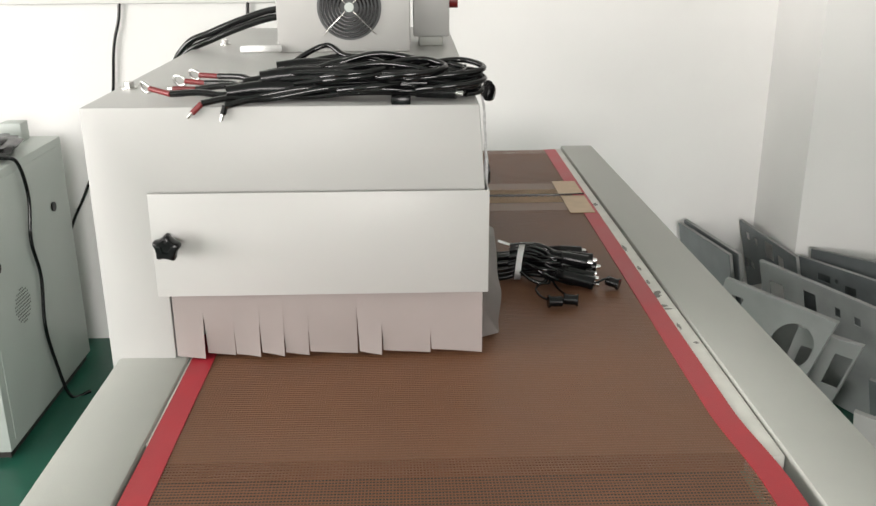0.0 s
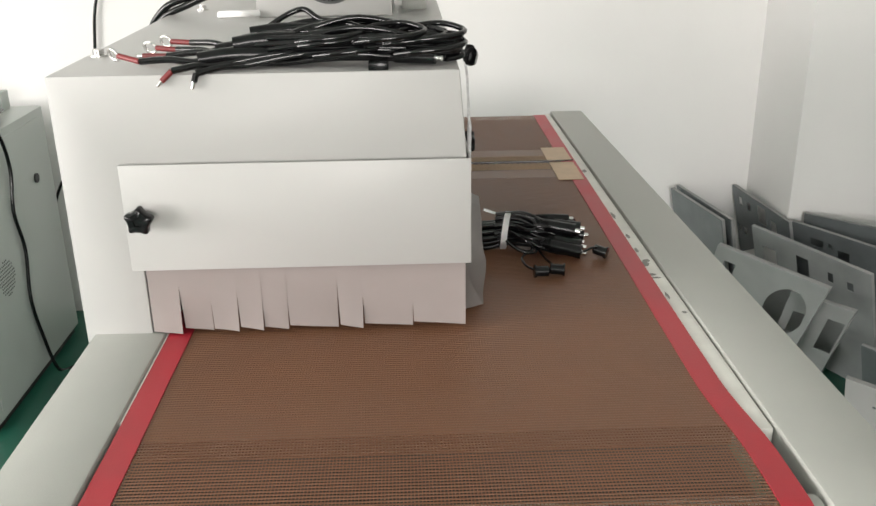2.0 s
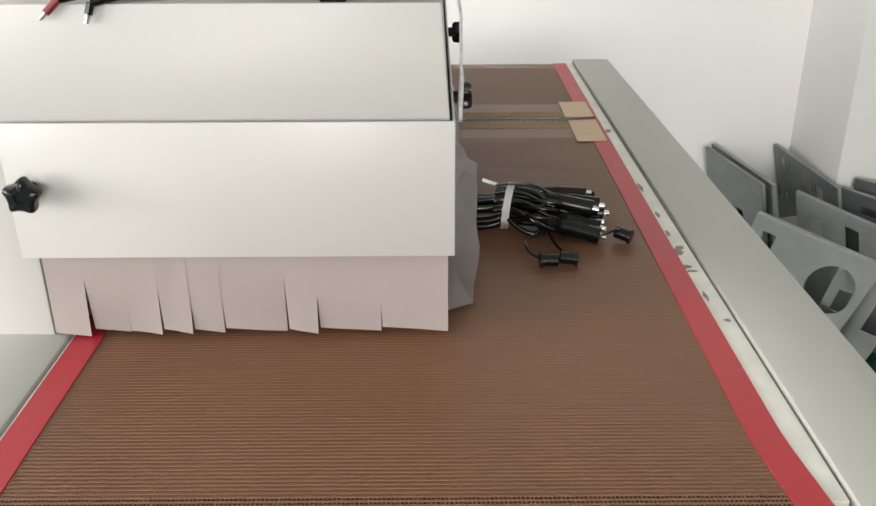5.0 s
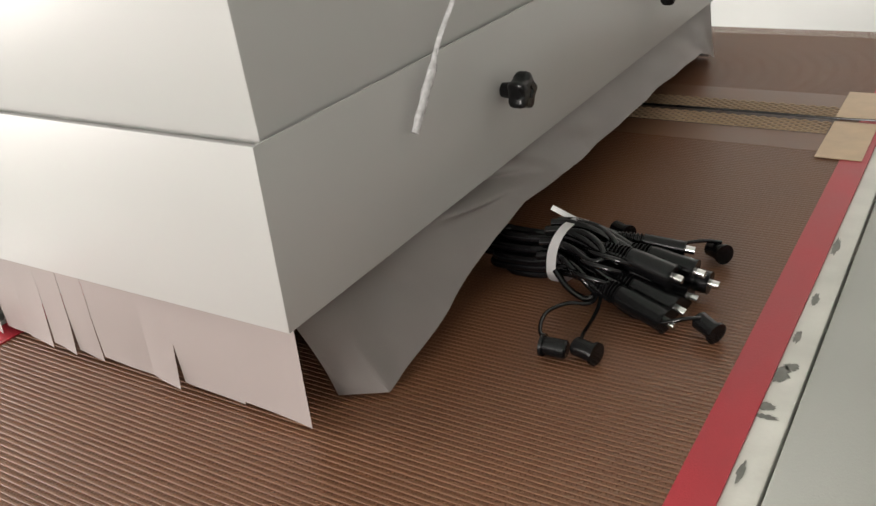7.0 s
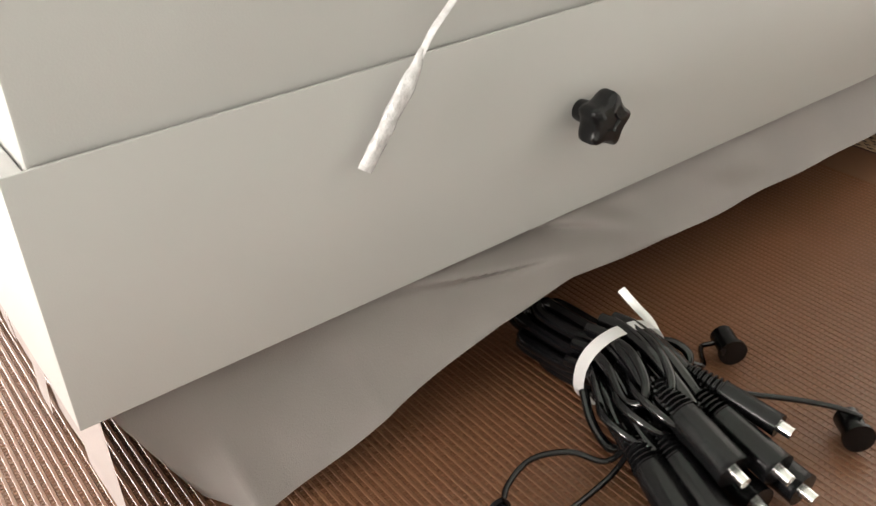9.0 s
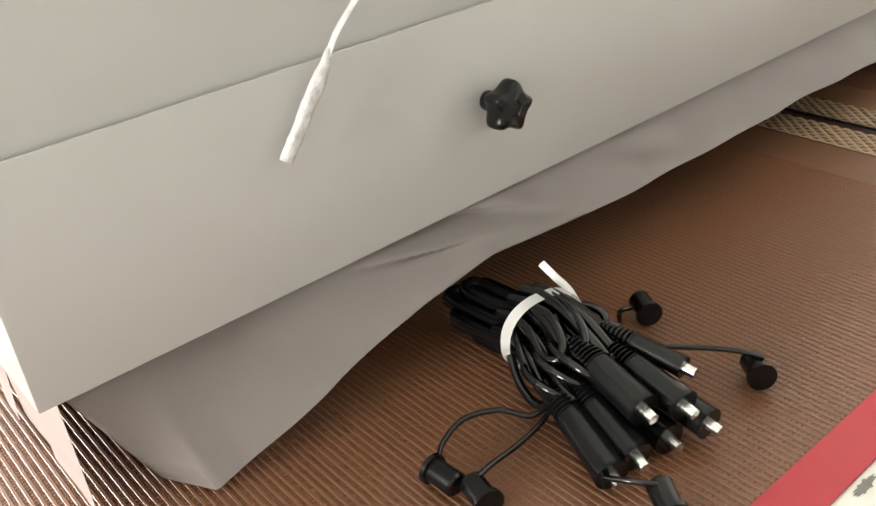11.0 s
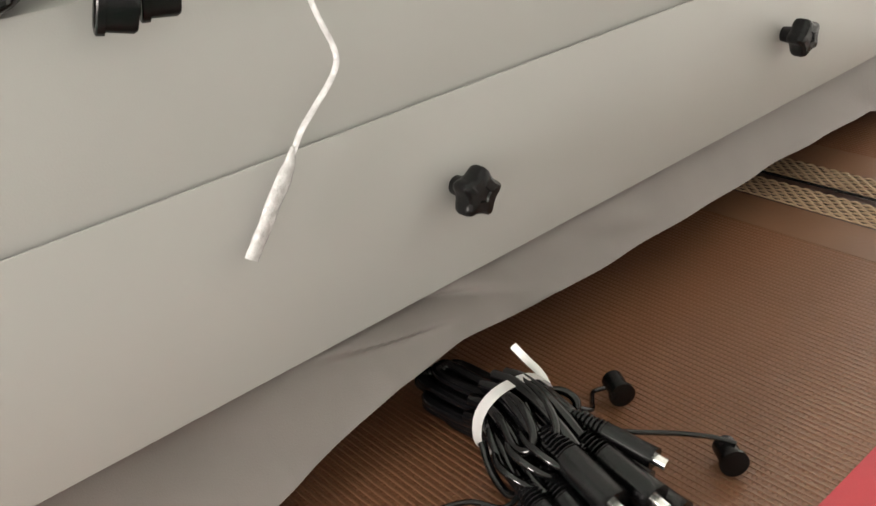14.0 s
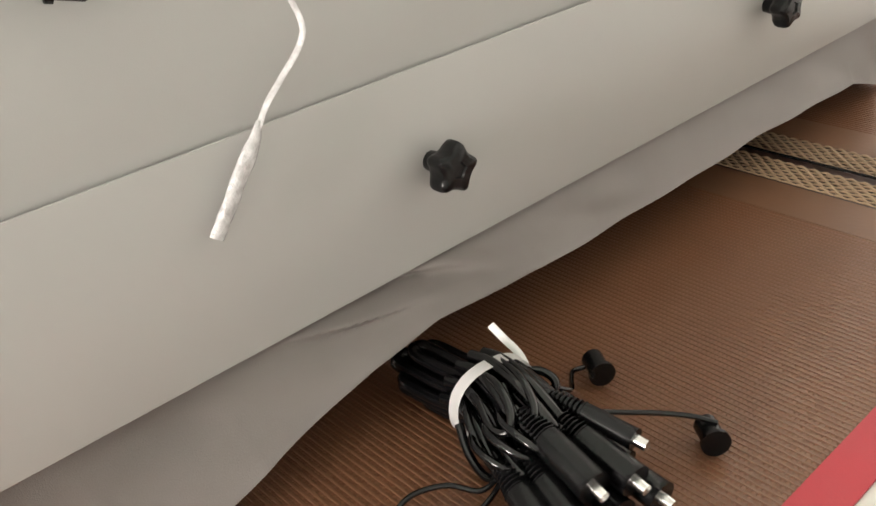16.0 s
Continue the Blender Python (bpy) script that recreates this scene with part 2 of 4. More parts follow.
for y in (-0.42, 0.3, 1.45):
    for x in (-0.58, 0.42):
        part("leg", box((x, y, ZF), (x + 0.05, y + 0.05, B - 0.10), 0.004), RAIL, conveyor)
part("roller", cyl((X0, Y1 - 0.04, B - 0.047), (X1, Y1 - 0.04, B - 0.047), 0.038, seg=28), STEEL, conveyor)
part("roller", cyl((-0.4912, NY, B - NR), (RX0 - 0.006, NY, B - NR), NR - 0.0045, seg=48), RAIL, conveyor, "pale nose roller")


def wrap(x, y, dz):
    """Lays a point of the flat belt round the nose roller and lets the belt wander to one side there."""
    side = (x - X0) / (X1 - X0)
    k = min(1.0, max(0.0, (-0.18 - y) / 0.20))
    x += 0.014 * side * k * k * (3 - 2 * k)
    if y >= NY:
        return (x, y, B + dz)
    a = (NY - y) / NR
    return (x, NY - (NR + dz) * math.sin(a), B - NR + (NR + dz) * math.cos(a))


def stations():
    """Steps along the belt: close together round the roller, far apart on the flat."""
    out = [Y0 + (NY - Y0) * i / 20 for i in range(21)] + [NY + 0.30 * i / 16 for i in range(1, 17)]
    return out + [Y1]


def tape(lo, hi):
    bm = bmesh.new()
    rows = []
    for y in stations():
        rows.append([bm.verts.new(wrap(x, y, dz)) for x, dz in ((lo, -0.0022), (lo + 0.0002, 0.0), (hi - 0.0002, 0.0), (hi, -0.0022))])
    for a, b in zip(rows, rows[1:]):
        for q in range(4):
            bm.faces.new((a[q], a[(q + 1) % 4], b[(q + 1) % 4], b[q]))
    for row in (rows[0], rows[-1]):
        bm.faces.new(row)
    bmesh.ops.recalc_face_normals(bm, faces=bm.faces[:])
    return bm


def threads():
    """The belt's open weave: ribs across, flat strands along."""
    r = rng(3)
    verts, faces = [], []
    pitch, half = 0.0063, 0.0017
    xa, xb = X0 + 0.01, X1 - 0.01
    y = Y0 + 0.004
    while y < Y1 - 0.004:
        j = r.uniform(-0.0003, 0.0003)
        i = len(verts)
        for dy, dz in ((-half, -0.0017), (-half * 0.7, -0.0012), (0, -0.0012), (half * 0.7, -0.0012), (half, -0.0017)):
            verts += [wrap(xa, y + dy + j, dz), wrap(xb, y + dy + j, dz)]
        faces += [(i + 2 * q, i + 2 * q + 1, i + 2 * q + 3, i + 2 * q + 2) for q in range(4)]
        y += pitch
    x = xa
    while x < xb:
        j = r.uniform(-0.0002, 0.0002)
        i = len(verts)
        steps = stations()
        for y in steps:
            verts += [wrap(x + dx + j, y, dz) for dx, dz in ((-0.0007, -0.0020), (-0.0005, -0.0016), (0.0005, -0.0016), (0.0007, -0.0020))]
        faces += [(i + 4 * p + q, i + 4 * p + 4 + q, i + 4 * p + 5 + q, i + 4 * p + 1 + q) for p in range(len(steps) - 1) for q in range(3)]
        x += 0.0043
    me = bpy.data.meshes.new("belt_weave")
    me.from_pydata(verts, [], faces)
    me.materials.append(BROWN)
    ob = new("belt_weave", me)
    ob.parent = conveyor
    ob.matrix_parent_inverse = conveyor.matrix_world.inverted()
    tagged(ob, "glossy brown coated glass-fibre mesh", kind="stuff")


threads()
for lo, hi in ((X0, X0 + 0.037), (X1 - 0.037, X1)):
    part("edge_tape", tape(lo, hi), RED, conveyor, "red belt edge")
# the splice: two tan patches at the edge, a black line drawn for its dark gap, and coarse cords across
SY = 0.984
PX0, PX1 = 0.272, 0.337
part("splice_patch", box((PX0, SY + 0.010, B + 0.0005), (PX1, SY + 0.143, B + 0.0016), 0.0005, 1), TAPE, conveyor, "tan splice patch")
part("splice_patch", box((PX0 + 0.002, SY - 0.165, B + 0.0005), (PX1, SY - 0.008, B + 0.0016), 0.0005, 1), TAPE, conveyor, "tan splice patch")
part("splice_gap_line", sweep(spline([(X0 + 0.04, SY + 0.004, B + 0.001), (-0.1, SY, B + 0.002), (0.12, SY + 0.003, B + 0.002), (0.27, SY, B + 0.003), (0.338, SY + 0.002, B + 0.004)], 6), 0.0018, 6), BLACK, conveyor, "black line standing in for the splice's dark gap")
part("splice_backing", box((X0 + 0.037, SY - 0.066, B - 0.002), (PX0 + 0.004, SY + 0.064, B - 0.0008)), SPLICE_DARK, conveyor, "dark open ground of the splice")
for lo, hi in ((-0.135, -0.066), (0.064, 0.130)):
    part("splice_coating", box((X0 + 0.037, SY + lo, B - 0.002), (X1 - 0.037, SY + hi, B - 0.0009)), SPLICE_SMOOTH, conveyor, "smooth coated belt beside the splice")


def woven_cord(y, phase):
    """One coarse cord that dips under and over the warp all along the belt's width."""
    n = 240
    pts = [(X0 + 0.04 + (PX0 - X0 - 0.04) * k / n, y, B - 0.0006 + 0.0011 * math.sin(2 * math.pi * k / 5.3 + phase)) for k in range(n + 1)]
    part("splice_cord", sweep(pts, 0.0017, 5), BROWN_LIGHT, conveyor)


for k in range(8):
    woven_cord(SY - 0.061 + 0.0068 * k, 3.14 * k)
    woven_cord(SY + 0.012 + 0.0068 * k, 3.14 * k + 0.9)


def smudge(x, y, w, l, seed):
    r = rng(seed)
    bm = bmesh.new()
    n = 26
    ring = [(min(0.3735, x + w * math.cos(6.283 * k / n) * r.uniform(0.5, 1.0)), y + l * math.sin(6.283 * k / n) * r.uniform(0.5, 1.0)) for k in range(n)]
    bm.faces.new([bm.verts.new((a, b, B - 0.0018)) for a, b in ring])
    part("grease_smudge", bm, DIRT, conveyor)


for i, (x, y, w, l) in enumerate(((0.350, 0.27, 0.008, 0.012), (0.357, 0.285, 0.007, 0.006), (0.350, 0.215, 0.008, 0.006), (0.353, 0.20, 0.011, 0.003), (0.352, 0.42, 0.004, 0.012),
                                  (0.351, 0.34, 0.004, 0.01), (0.350, 0.55, 0.004, 0.02), (0.352, 0.12, 0.003, 0.012), (0.352, 0.9, 0.006, 0.012), (0.362, 0.05, 0.005, 0.004))):
    smudge(x, y, 1.3 * w, 1.5 * l, 40 + i)


# ---- oven tunnel ----
oven = thing("tunnel_oven", (0, 0, B), "off-white sheet-metal heating tunnel standing over the belt", "oven")
HX, HZ0, HZ1, HZ2, HY = -0.618, 0.917, 1.086, 1.216, 1.295
bm = bmesh.new()
shape = [(HX, 0.35), (-0.512, 0.35), (-0.512, HZ1 - 0.02), (-0.0045, HZ1 - 0.02), (-0.0155, HZ2), (HX, HZ2)]


def front_y(z):
    return 0.0145 + 0.0035 * max(0.0, z - HZ1 + 0.02) / (HZ2 - HZ1 + 0.02)


fore = [bm.verts.new((x, front_y(z), z)) for x, z in shape]
rear = [bm.verts.new((x, HY - 0.004 - front_y(z), z)) for x, z in shape]
bm.faces.new(fore), bm.faces.new(rear)
for i in range(6):
    bm.faces.new((fore[i], fore[(i + 1) % 6], rear[(i + 1) % 6], rear[i]))
bmesh.ops.recalc_face_normals(bm, faces=bm.faces)
bmesh.ops.bevel(bm, geom=bm.edges[:], offset=0.0022, segments=2, affect="EDGES", profile=0.5)
part("housing", bm, SHELL, oven)
bm = bmesh.new()
t = 0.003
outline = [(-0.526, 0), (0, 0), (0, HY), (-0.512, HY), (-0.512, HY - t), (-t, HY - t), (-t, t), (-0.526, t)]
lower = [bm.verts.new((x, y, HZ0)) for x, y in outline]
upper = [bm.verts.new((x, y, HZ1)) for x, y in outline]
bm.faces.new(lower), bm.faces.new(upper)
for i in range(8):
    bm.faces.new((lower[i], lower[(i + 1) % 8], upper[(i + 1) % 8], upper[i]))
bmesh.ops.recalc_face_normals(bm, faces=bm.faces)
bmesh.ops.bevel(bm, geom=bm.edges[:], offset=0.001, segments=2, affect="EDGES", profile=0.5)
part("skirt", bm, SHELL, oven, "removable off-white skirt panel")
part("skirt_lip", box((-0.523, 0.0032, HZ1 - 0.0055), (-0.0034, 0.0140, HZ1 - 0.0040)), SHELL, oven, "folded top lip of the skirt panel")
# dark plate added under the roof to deepen the tunnel's shade
part("tunnel_shade_plate", box((-0.508, 0.02, HZ0 + 0.012), (-0.016, HY - 0.02, HZ0 + 0.02)), DARK, oven, "added dark plate standing in for the tunnel's inner shade")
# unseen sheet added across the far end to keep light out of the tunnel
part("unseen_rear_blocker", box((-0.508, HY - 0.006, B + 0.002), (-0.012, HY - 0.0048, HZ0 + 0.012)), FLAPS, oven)


def front_curtain():
    """Cloth strips hanging side by side, slit from below to different heights."""
    top, y = HZ0 + 0.012, 0.0135
    cuts = [-0.509, -0.462, -0.414, -0.372, -0.333, -0.293, -0.213, -0.173, -0.093, -0.008]
    bow = (0.005, -0.006, 0.003, 0.005, -0.003, -0.004, 0.007, -0.006, 0.002)
    rise = (0.005, 0.009, 0.008, 0.010, 0.008, 0.009, 0.010, 0.009, 0.011)
    slit = (0.0, 0.884, 0.862, 0.870, 0.845, 0.849, 0.887, 0.860, 0.847, 0.0)
    for i in range(9):
        bm = bmesh.new()
        rows = []
        n, m = 13, 6
        for k in range(n):
            f = k / (n - 1)
            row = []
            for q in range(m):
                g = q / (m - 1)
                z = top + (B + 0.0015 + rise[i] * (1 - 0.7 * g) - top) * f
                free_a = max(0.0, slit[i] - z) / 0.08 if slit[i] else 0.0
                free_b = max(0.0, slit[i + 1] - z) / 0.08 if slit[i + 1] else 0.0
                x = cuts[i] + (cuts[i + 1] - cuts[i]) * g + 0.0034 * free_a * (1 - g) - 0.0006 * free_b * g
                free = free_a * (1 - g) * 0.5 + free_b * g
                row.append(bm.verts.new((x, y - bow[i] * free - 0.0006 * math.sin(5 * g + i) * f, z)))
            rows.append(row)
        for r0, r1 in zip(rows, rows[1:]):
            for q in range(m - 1):
                bm.faces.new((r0[q], r0[q + 1], r1[q + 1], r1[q]))
        part("curtain_strip", bm, FLAPS, oven, "mauve-grey coated cloth strip")


front_curtain()


def side_flap():
    """Cloth along the long side, pushed outwards and lifted where the cable bundle passes under it."""
    keys = [(0.0, 0.066, -0.016, 0.8045), (0.035, 0.078, 0.004, 0.8045), (0.07, 0.090, 0.027, 0.805), (0.13, 0.150, 0.030, 0.826), (0.20, 0.205, 0.030, 0.845), (0.29, 0.295, 0.030, 0.872),
            (0.36, 0.365, 0.033, 0.885), (0.43, 0.43, 0.033, 0.882), (0.50, 0.50, 0.024, 0.868), (0.60, 0.60, 0.016, 0.858), (0.80, 0.80, 0.012, 0.857), (1.0, 1.0, 0.012, 0.856), (1.15, 1.15, 0.010, 0.845), (1.22, 1.22, 0.006, 0.825), (1.285, 1.285, 0.0, 0.803)]
    ys = [k[0] for k in keys]
    bm = bmesh.new()
    cols = []
    n, m = 300, 24
    for i in range(n + 1):
        u = 1.285 * i / n
        yb, xb, zb = (float(np.interp(u, ys, [k[c] for k in keys])) for c in (1, 2, 3))
        push = min(1.0, max(0.0, (u - 0.10) / 0.08)) * min(1.0, max(0.0, (1.25 - u) / 0.2))
        xb, zb = xb + 0.010 * push, zb + 0.006 * push
        yt = max(0.014, u)
        col = []
        for j in range(m + 1):
            f = j / m
            bulge = math.sin(math.pi * f) * (0.006 + 0.004 * math.sin(9 * u + 1.0))
            crease = math.exp(-((u - 0.22 - 0.20 * f) / 0.022) ** 2) - 0.8 * math.exp(-((u - 0.30 - 0.16 * f) / 0.02) ** 2) + 0.8 * math.exp(-((u - 0.38 - 0.10 * f) / 0.022) ** 2) - 0.5 * math.exp(-((u - 0.12 - 0.08 * f) / 0.03) ** 2) + 0.5 * math.exp(-((u - 0.56 - 0.1 * f) / 0.04) ** 2)
            fold = 0.0026 * f * (1 - f * 0.4) * math.sin(21 * u + 5 * f + 1.2 * math.sin(7 * u)) + 0.0012 * f * math.sin(47 * u - 6 * f) + 0.0115 * crease * math.sin(math.pi * min(1, f * 1.1)) ** 2
            x = -0.012 + (xb + 0.012) * f ** 1.75 + bulge * 0.25 + fold
            z = HZ0 + 0.006 + (zb - HZ0 - 0.006) * f
            col.append(bm.verts.new((x, yt + (yb - yt) * f, z)))
        cols.append(col)
    for a, b in zip(cols, cols[1:]):
        for j in range(m):
            bm.faces.new((a[j], b[j], b[j + 1], a[j + 1]))
    bmesh.ops.solidify(bm, geom=bm.faces[:], thickness=0.0008)
    part("side_flap", bm, CLOTH, oven, "creased grey coated-cloth side flap")


side_flap()


def knob_mesh():
    """Five-lobed star knob, its axis along +z from the panel."""
    bm = bmesh.new()
    bm_cyl(bm, (0, 0, 0), (0, 0, 0.017), 0.0085, 0.0105, 20)
    n = 50
    prof = [(0.014, 0.80), (0.017, 0.95), (0.021, 1.0), (0.029, 1.0), (0.033, 0.94), (0.035, 0.80), (0.0352, 0.35), (0.0335, 0.30)]
    rings = []
    for z, k in prof:
        ring = []
        for i in range(n):
            a = 2 * math.pi * i / n
            r = (0.0192 + 0.0027 * math.cos(5 * a) + 0.0006 * math.cos(10 * a)) * k
            ring.append(bm.verts.new((r * math.cos(a), r * math.sin(a), z)))
        rings.append(ring)
    for a, b in zip(rings, rings[1:]):
        for i in range(n):
            bm.faces.new((a[i], a[(i + 1) % n], b[(i + 1) % n], b[i]))
    bm.faces.new(rings[0]), bm.faces.new(rings[-1])
    return bm


for m in (pose(0, 0.409, 1.006, 0, 90, 0) @ pose(0, 0, 0, 0, 0, 20), pose(0, 0.924, 1.008, 0, 90, 0) @ pose(0, 0, 0, 0, 0, 50),
          pose(-0.497, 0, 1.008, 90, 0, 0) @ pose(0, 0, 0, 0, 0, 12)):
    bm = knob_mesh()
    bmesh.ops.transform(bm, matrix=m, verts=bm.verts)
    part("star_knob", bm, BLACK, oven, "black plastic star knob")
for x, y in ((-0.595, 0.20), (-0.56, 0.86), (-0.595, 1.22)):
    bm = cyl((x, y, HZ2), (x, y, HZ2 + 0.003), 0.014, seg=20)
    bm_cyl(bm, (x, y, HZ2 + 0.003), (x, y, HZ2 + 0.012), 0.009, seg=6)
    part("bolt", bm, STEEL, oven, "steel bolt with washer")


# ---- fan box and switch box on the oven ----
FY, FZ = 0.693, HZ2
fan_box = thing("fan_box", (-0.265, FY, FZ), "white control box with a round black fan guard on the oven", "control box")
part("body", box((-0.411, FY, FZ), (-0.120, FY + 0.22, FZ + 0.26), 0.004), SHELL, fan_box)
fc = Vector((-0.252, FY, 1.312))
part("fan_opening", cyl(fc + Vector((0, -0.0015, 0)), fc + Vector((0, 0.002, 0)), 0.070, seg=48), FANDARK, fan_box, "dark grey fan behind the guard")
for r in (0.062, 0.054, 0.046, 0.038, 0.030, 0.022):
    pts = [fc + Vector((r * math.cos(6.2832 * k / 40), -0.006, r * math.sin(6.2832 * k / 40))) for k in range(41)]
    part("guard_ring", sweep(pts, 0.0021, 6), BLACK, fan_box)
part("hub", cyl(fc + Vector((0, -0.0015, 0)), fc + Vector((0, -0.008, 0)), 0.010, seg=24), CABINET, fan_box)
for a in (45, 135, 225, 315):
    d = Vector((math.cos(radians(a)), 0, math.sin(radians(a))))
    part("guard_spoke", sweep([fc + d * 0.012 + Vector((0, -0.0075, 0)), fc + d * 0.08 + Vector((0, -0.0075, 0)), fc + d * 0.082 + Vector((0, -0.001, 0))], 0.0015, 6), STEEL, fan_box)
switch_box = thing("switch_box", (-0.07, 0.80, FZ), "grey-white switch box with a red push button", "control box")
part("body", box((-0.113, 0.79, FZ + 0.022), (-0.030, 0.93, FZ + 0.20), 0.004), SHELL, switch_box)
part("bracket", box((-0.100, 0.80, FZ), (-0.045, 0.92, FZ + 0.022), 0.002), RAIL, switch_box)
part("button", cyl((-0.030, 0.86, 1.315), (-0.008, 0.86, 1.315), 0.018, seg=20), REDWIRE, switch_box, "red push button")


def cable(name, pts, r, label, mat=None, category="cable", flat=1.0, seg=8, n=8):
    ob = link(name, sweep(spline(pts, n), r, seg, flat), mat or CABLE)
    return tagged(ob, label, category)


for dz in (0.0, 0.016):
    cable("power_cable", [(-0.411, 0.745, 1.290 + dz), (-0.45, 0.748, 1.282 + dz), (-0.51, 0.755, 1.262 + dz), (-0.57, 0.765, 1.238 + dz), (-0.632, 0.775, 1.208 + dz), (-0.675, 0.80, 1.14), (-0.70 + dz, 0.84, 0.9), (-0.70 + dz, 0.86, 0.4), (-0.70 + dz, 0.88, ZF + 0.008)], 0.0078, "black power cable leaving the fan box")
cable("wall_cable", [(-1.20, 2.342, 2.6), (-1.245, 2.342, 1.6), (-1.25, 2.335, 1.22), (-1.29, 2.335, 1.05), (-1.33, 2.335, 0.80), (-1.42, 2.33, 0.58), (-1.48, 2.325, 0.45), (-1.56, 2.32, 0.28), (-1.60, 2.32, 0.0), (-1.61, 2.32, ZF + 0.006)], 0.0062, "black cable hanging down the white wall")
cable("wall_cable", [(-0.72, 2.342, 2.6), (-0.745, 2.335, 1.5), (-0.755, 2.335, 1.2), (-0.775, 2.335, 1.05), (-0.78, 2.335, 0.7), (-0.78, 2.33, ZF + 0.006)], 0.007, "black cable hanging down the white wall")
cable("white_cable_tail", [(-0.405, 0.685, HZ2 + 0.010), (-0.43, 0.665, HZ2 + 0.012), (-0.455, 0.665, HZ2 + 0.012), (-0.49, 0.69, HZ2 + 0.008)], 0.0075, "short white cable end lying on the oven", WHITE, flat=0.8)


# ---- black cable hank on the oven roof ----
def ring_lug(parent, at, d, r=0.0105):
    """Crimped ring terminal."""
    d = Vector(d).normalized()
    u = Vector((0, 0, 1)).cross(d).normalized()
    c = Vector(at)
    pts = [c + (d * math.cos(6.2832 * k / 20) + Vector((0, 0, 1)) * math.sin(6.2832 * k / 20) * 0.8 + u * 0.3 * math.sin(6.2832 * k / 20)) * r for k in range(21)]
    part("ring_terminal", sweep(pts, 0.0026, 6), STEEL, parent, "silver ring terminal")


hank = thing("cable_hank", (-0.2, 0.1, HZ2), "black cable hank with red-sleeved ends on the oven roof", "cable")
r = rng(11)
T = HZ2
for k in range(16):
    y0 = 0.055 + 0.012 * (k % 5) + r.uniform(-0.006, 0.006)
    z0 = T + 0.005 + 0.0095 * (k // 4) + r.uniform(0, 0.006)
    xa, xb = -0.285 + r.uniform(-0.03, 0.02), -0.065 + r.uniform(-0.03, 0.03)
    w = r.uniform(0.012, 0.024)
    z1 = z0 + r.uniform(0.0, 0.02)
    pts = [(xa - 0.10, y0 + 0.02, T + 0.006 + 0.3 * (z0 - T)), (xa, y0, z0), ((xa + xb) / 2, y0 + r.uniform(-0.012, 0.012), z1), (xb, y0 + w * 0.3, z0), (xb + 0.03, y0 + w, z0 + 0.004), (xb, y0 + w * 1.7, z0 + 0.008),
           ((xa + xb) / 2, y0 + w * 1.4, z1 + 0.012), (xa + 0.02, y0 + w, z0 + 0.012), (xa - 0.02, y0 + w * 0.5, z0 + 0.006), (xa + 0.02, y0, z0 + 0.009), (xb - 0.05, y0 - 0.006, z0 + 0.008)]
    part("strand", sweep(spline(pts, 6), 0.0049, 7), CABLE, hank)
for k in range(15):
    x0, y0, z0 = -0.27 + 0.030 * (k % 7), 0.075 + r.uniform(-0.02, 0.05), T + 0.026 + r.uniform(0, 0.026)
    pts = [(x0 - 0.05, y0, z0 - 0.012), (x0, y0 + 0.02, z0 + 0.004), (x0 + 0.05, y0 + 0.035, z0 + 0.008), (x0 + 0.085, y0 + 0.01, z0), (x0 + 0.06, y0 - 0.025, z0 - 0.004), (x0 + 0.01, y0 - 0.03, z0 - 0.008), (x0 - 0.02, y0 - 0.012, z0 - 0.014)]
    part("strand", sweep(spline(pts, 6), 0.0046, 7), CABLE, hank)
# an arched loop over the hank
part("strand", sweep(spline([(-0.33, 0.12, T + 0.03), (-0.30, 0.14, T + 0.055), (-0.255, 0.15, T + 0.075), (-0.22, 0.13, T + 0.06), (-0.15, 0.12, T + 0.062), (-0.09, 0.13, T + 0.05), (-0.05, 0.12, T + 0.03)], 8), 0.0045, 8), CABLE, hank)
ends = [((-0.528, 0.085, T + 0.018), (-0.49, 0.06, T + 0.013), (-0.40, 0.055, T + 0.012), 1), ((-0.49, 0.16, T + 0.018), (-0.455, 0.15, T + 0.016), (-0.37, 0.11, T + 0.014), 1),
        ((-0.448, 0.011, T - 0.008), (-0.433, 0.013, T + 0.006), (-0.37, 0.04, T + 0.009), 0), ((-0.402, 0.011, T - 0.010), (-0.398, 0.012, T + 0.002), (-0.33, 0.04, T + 0.009), 0),
        ((-0.50, 0.12, T + 0.012), (-0.46, 0.105, T + 0.013), (-0.37, 0.09, T + 0.02), 0), ((-0.475, 0.20, T + 0.022), (-0.44, 0.185, T + 0.022), (-0.36, 0.14, T + 0.02), 1)]
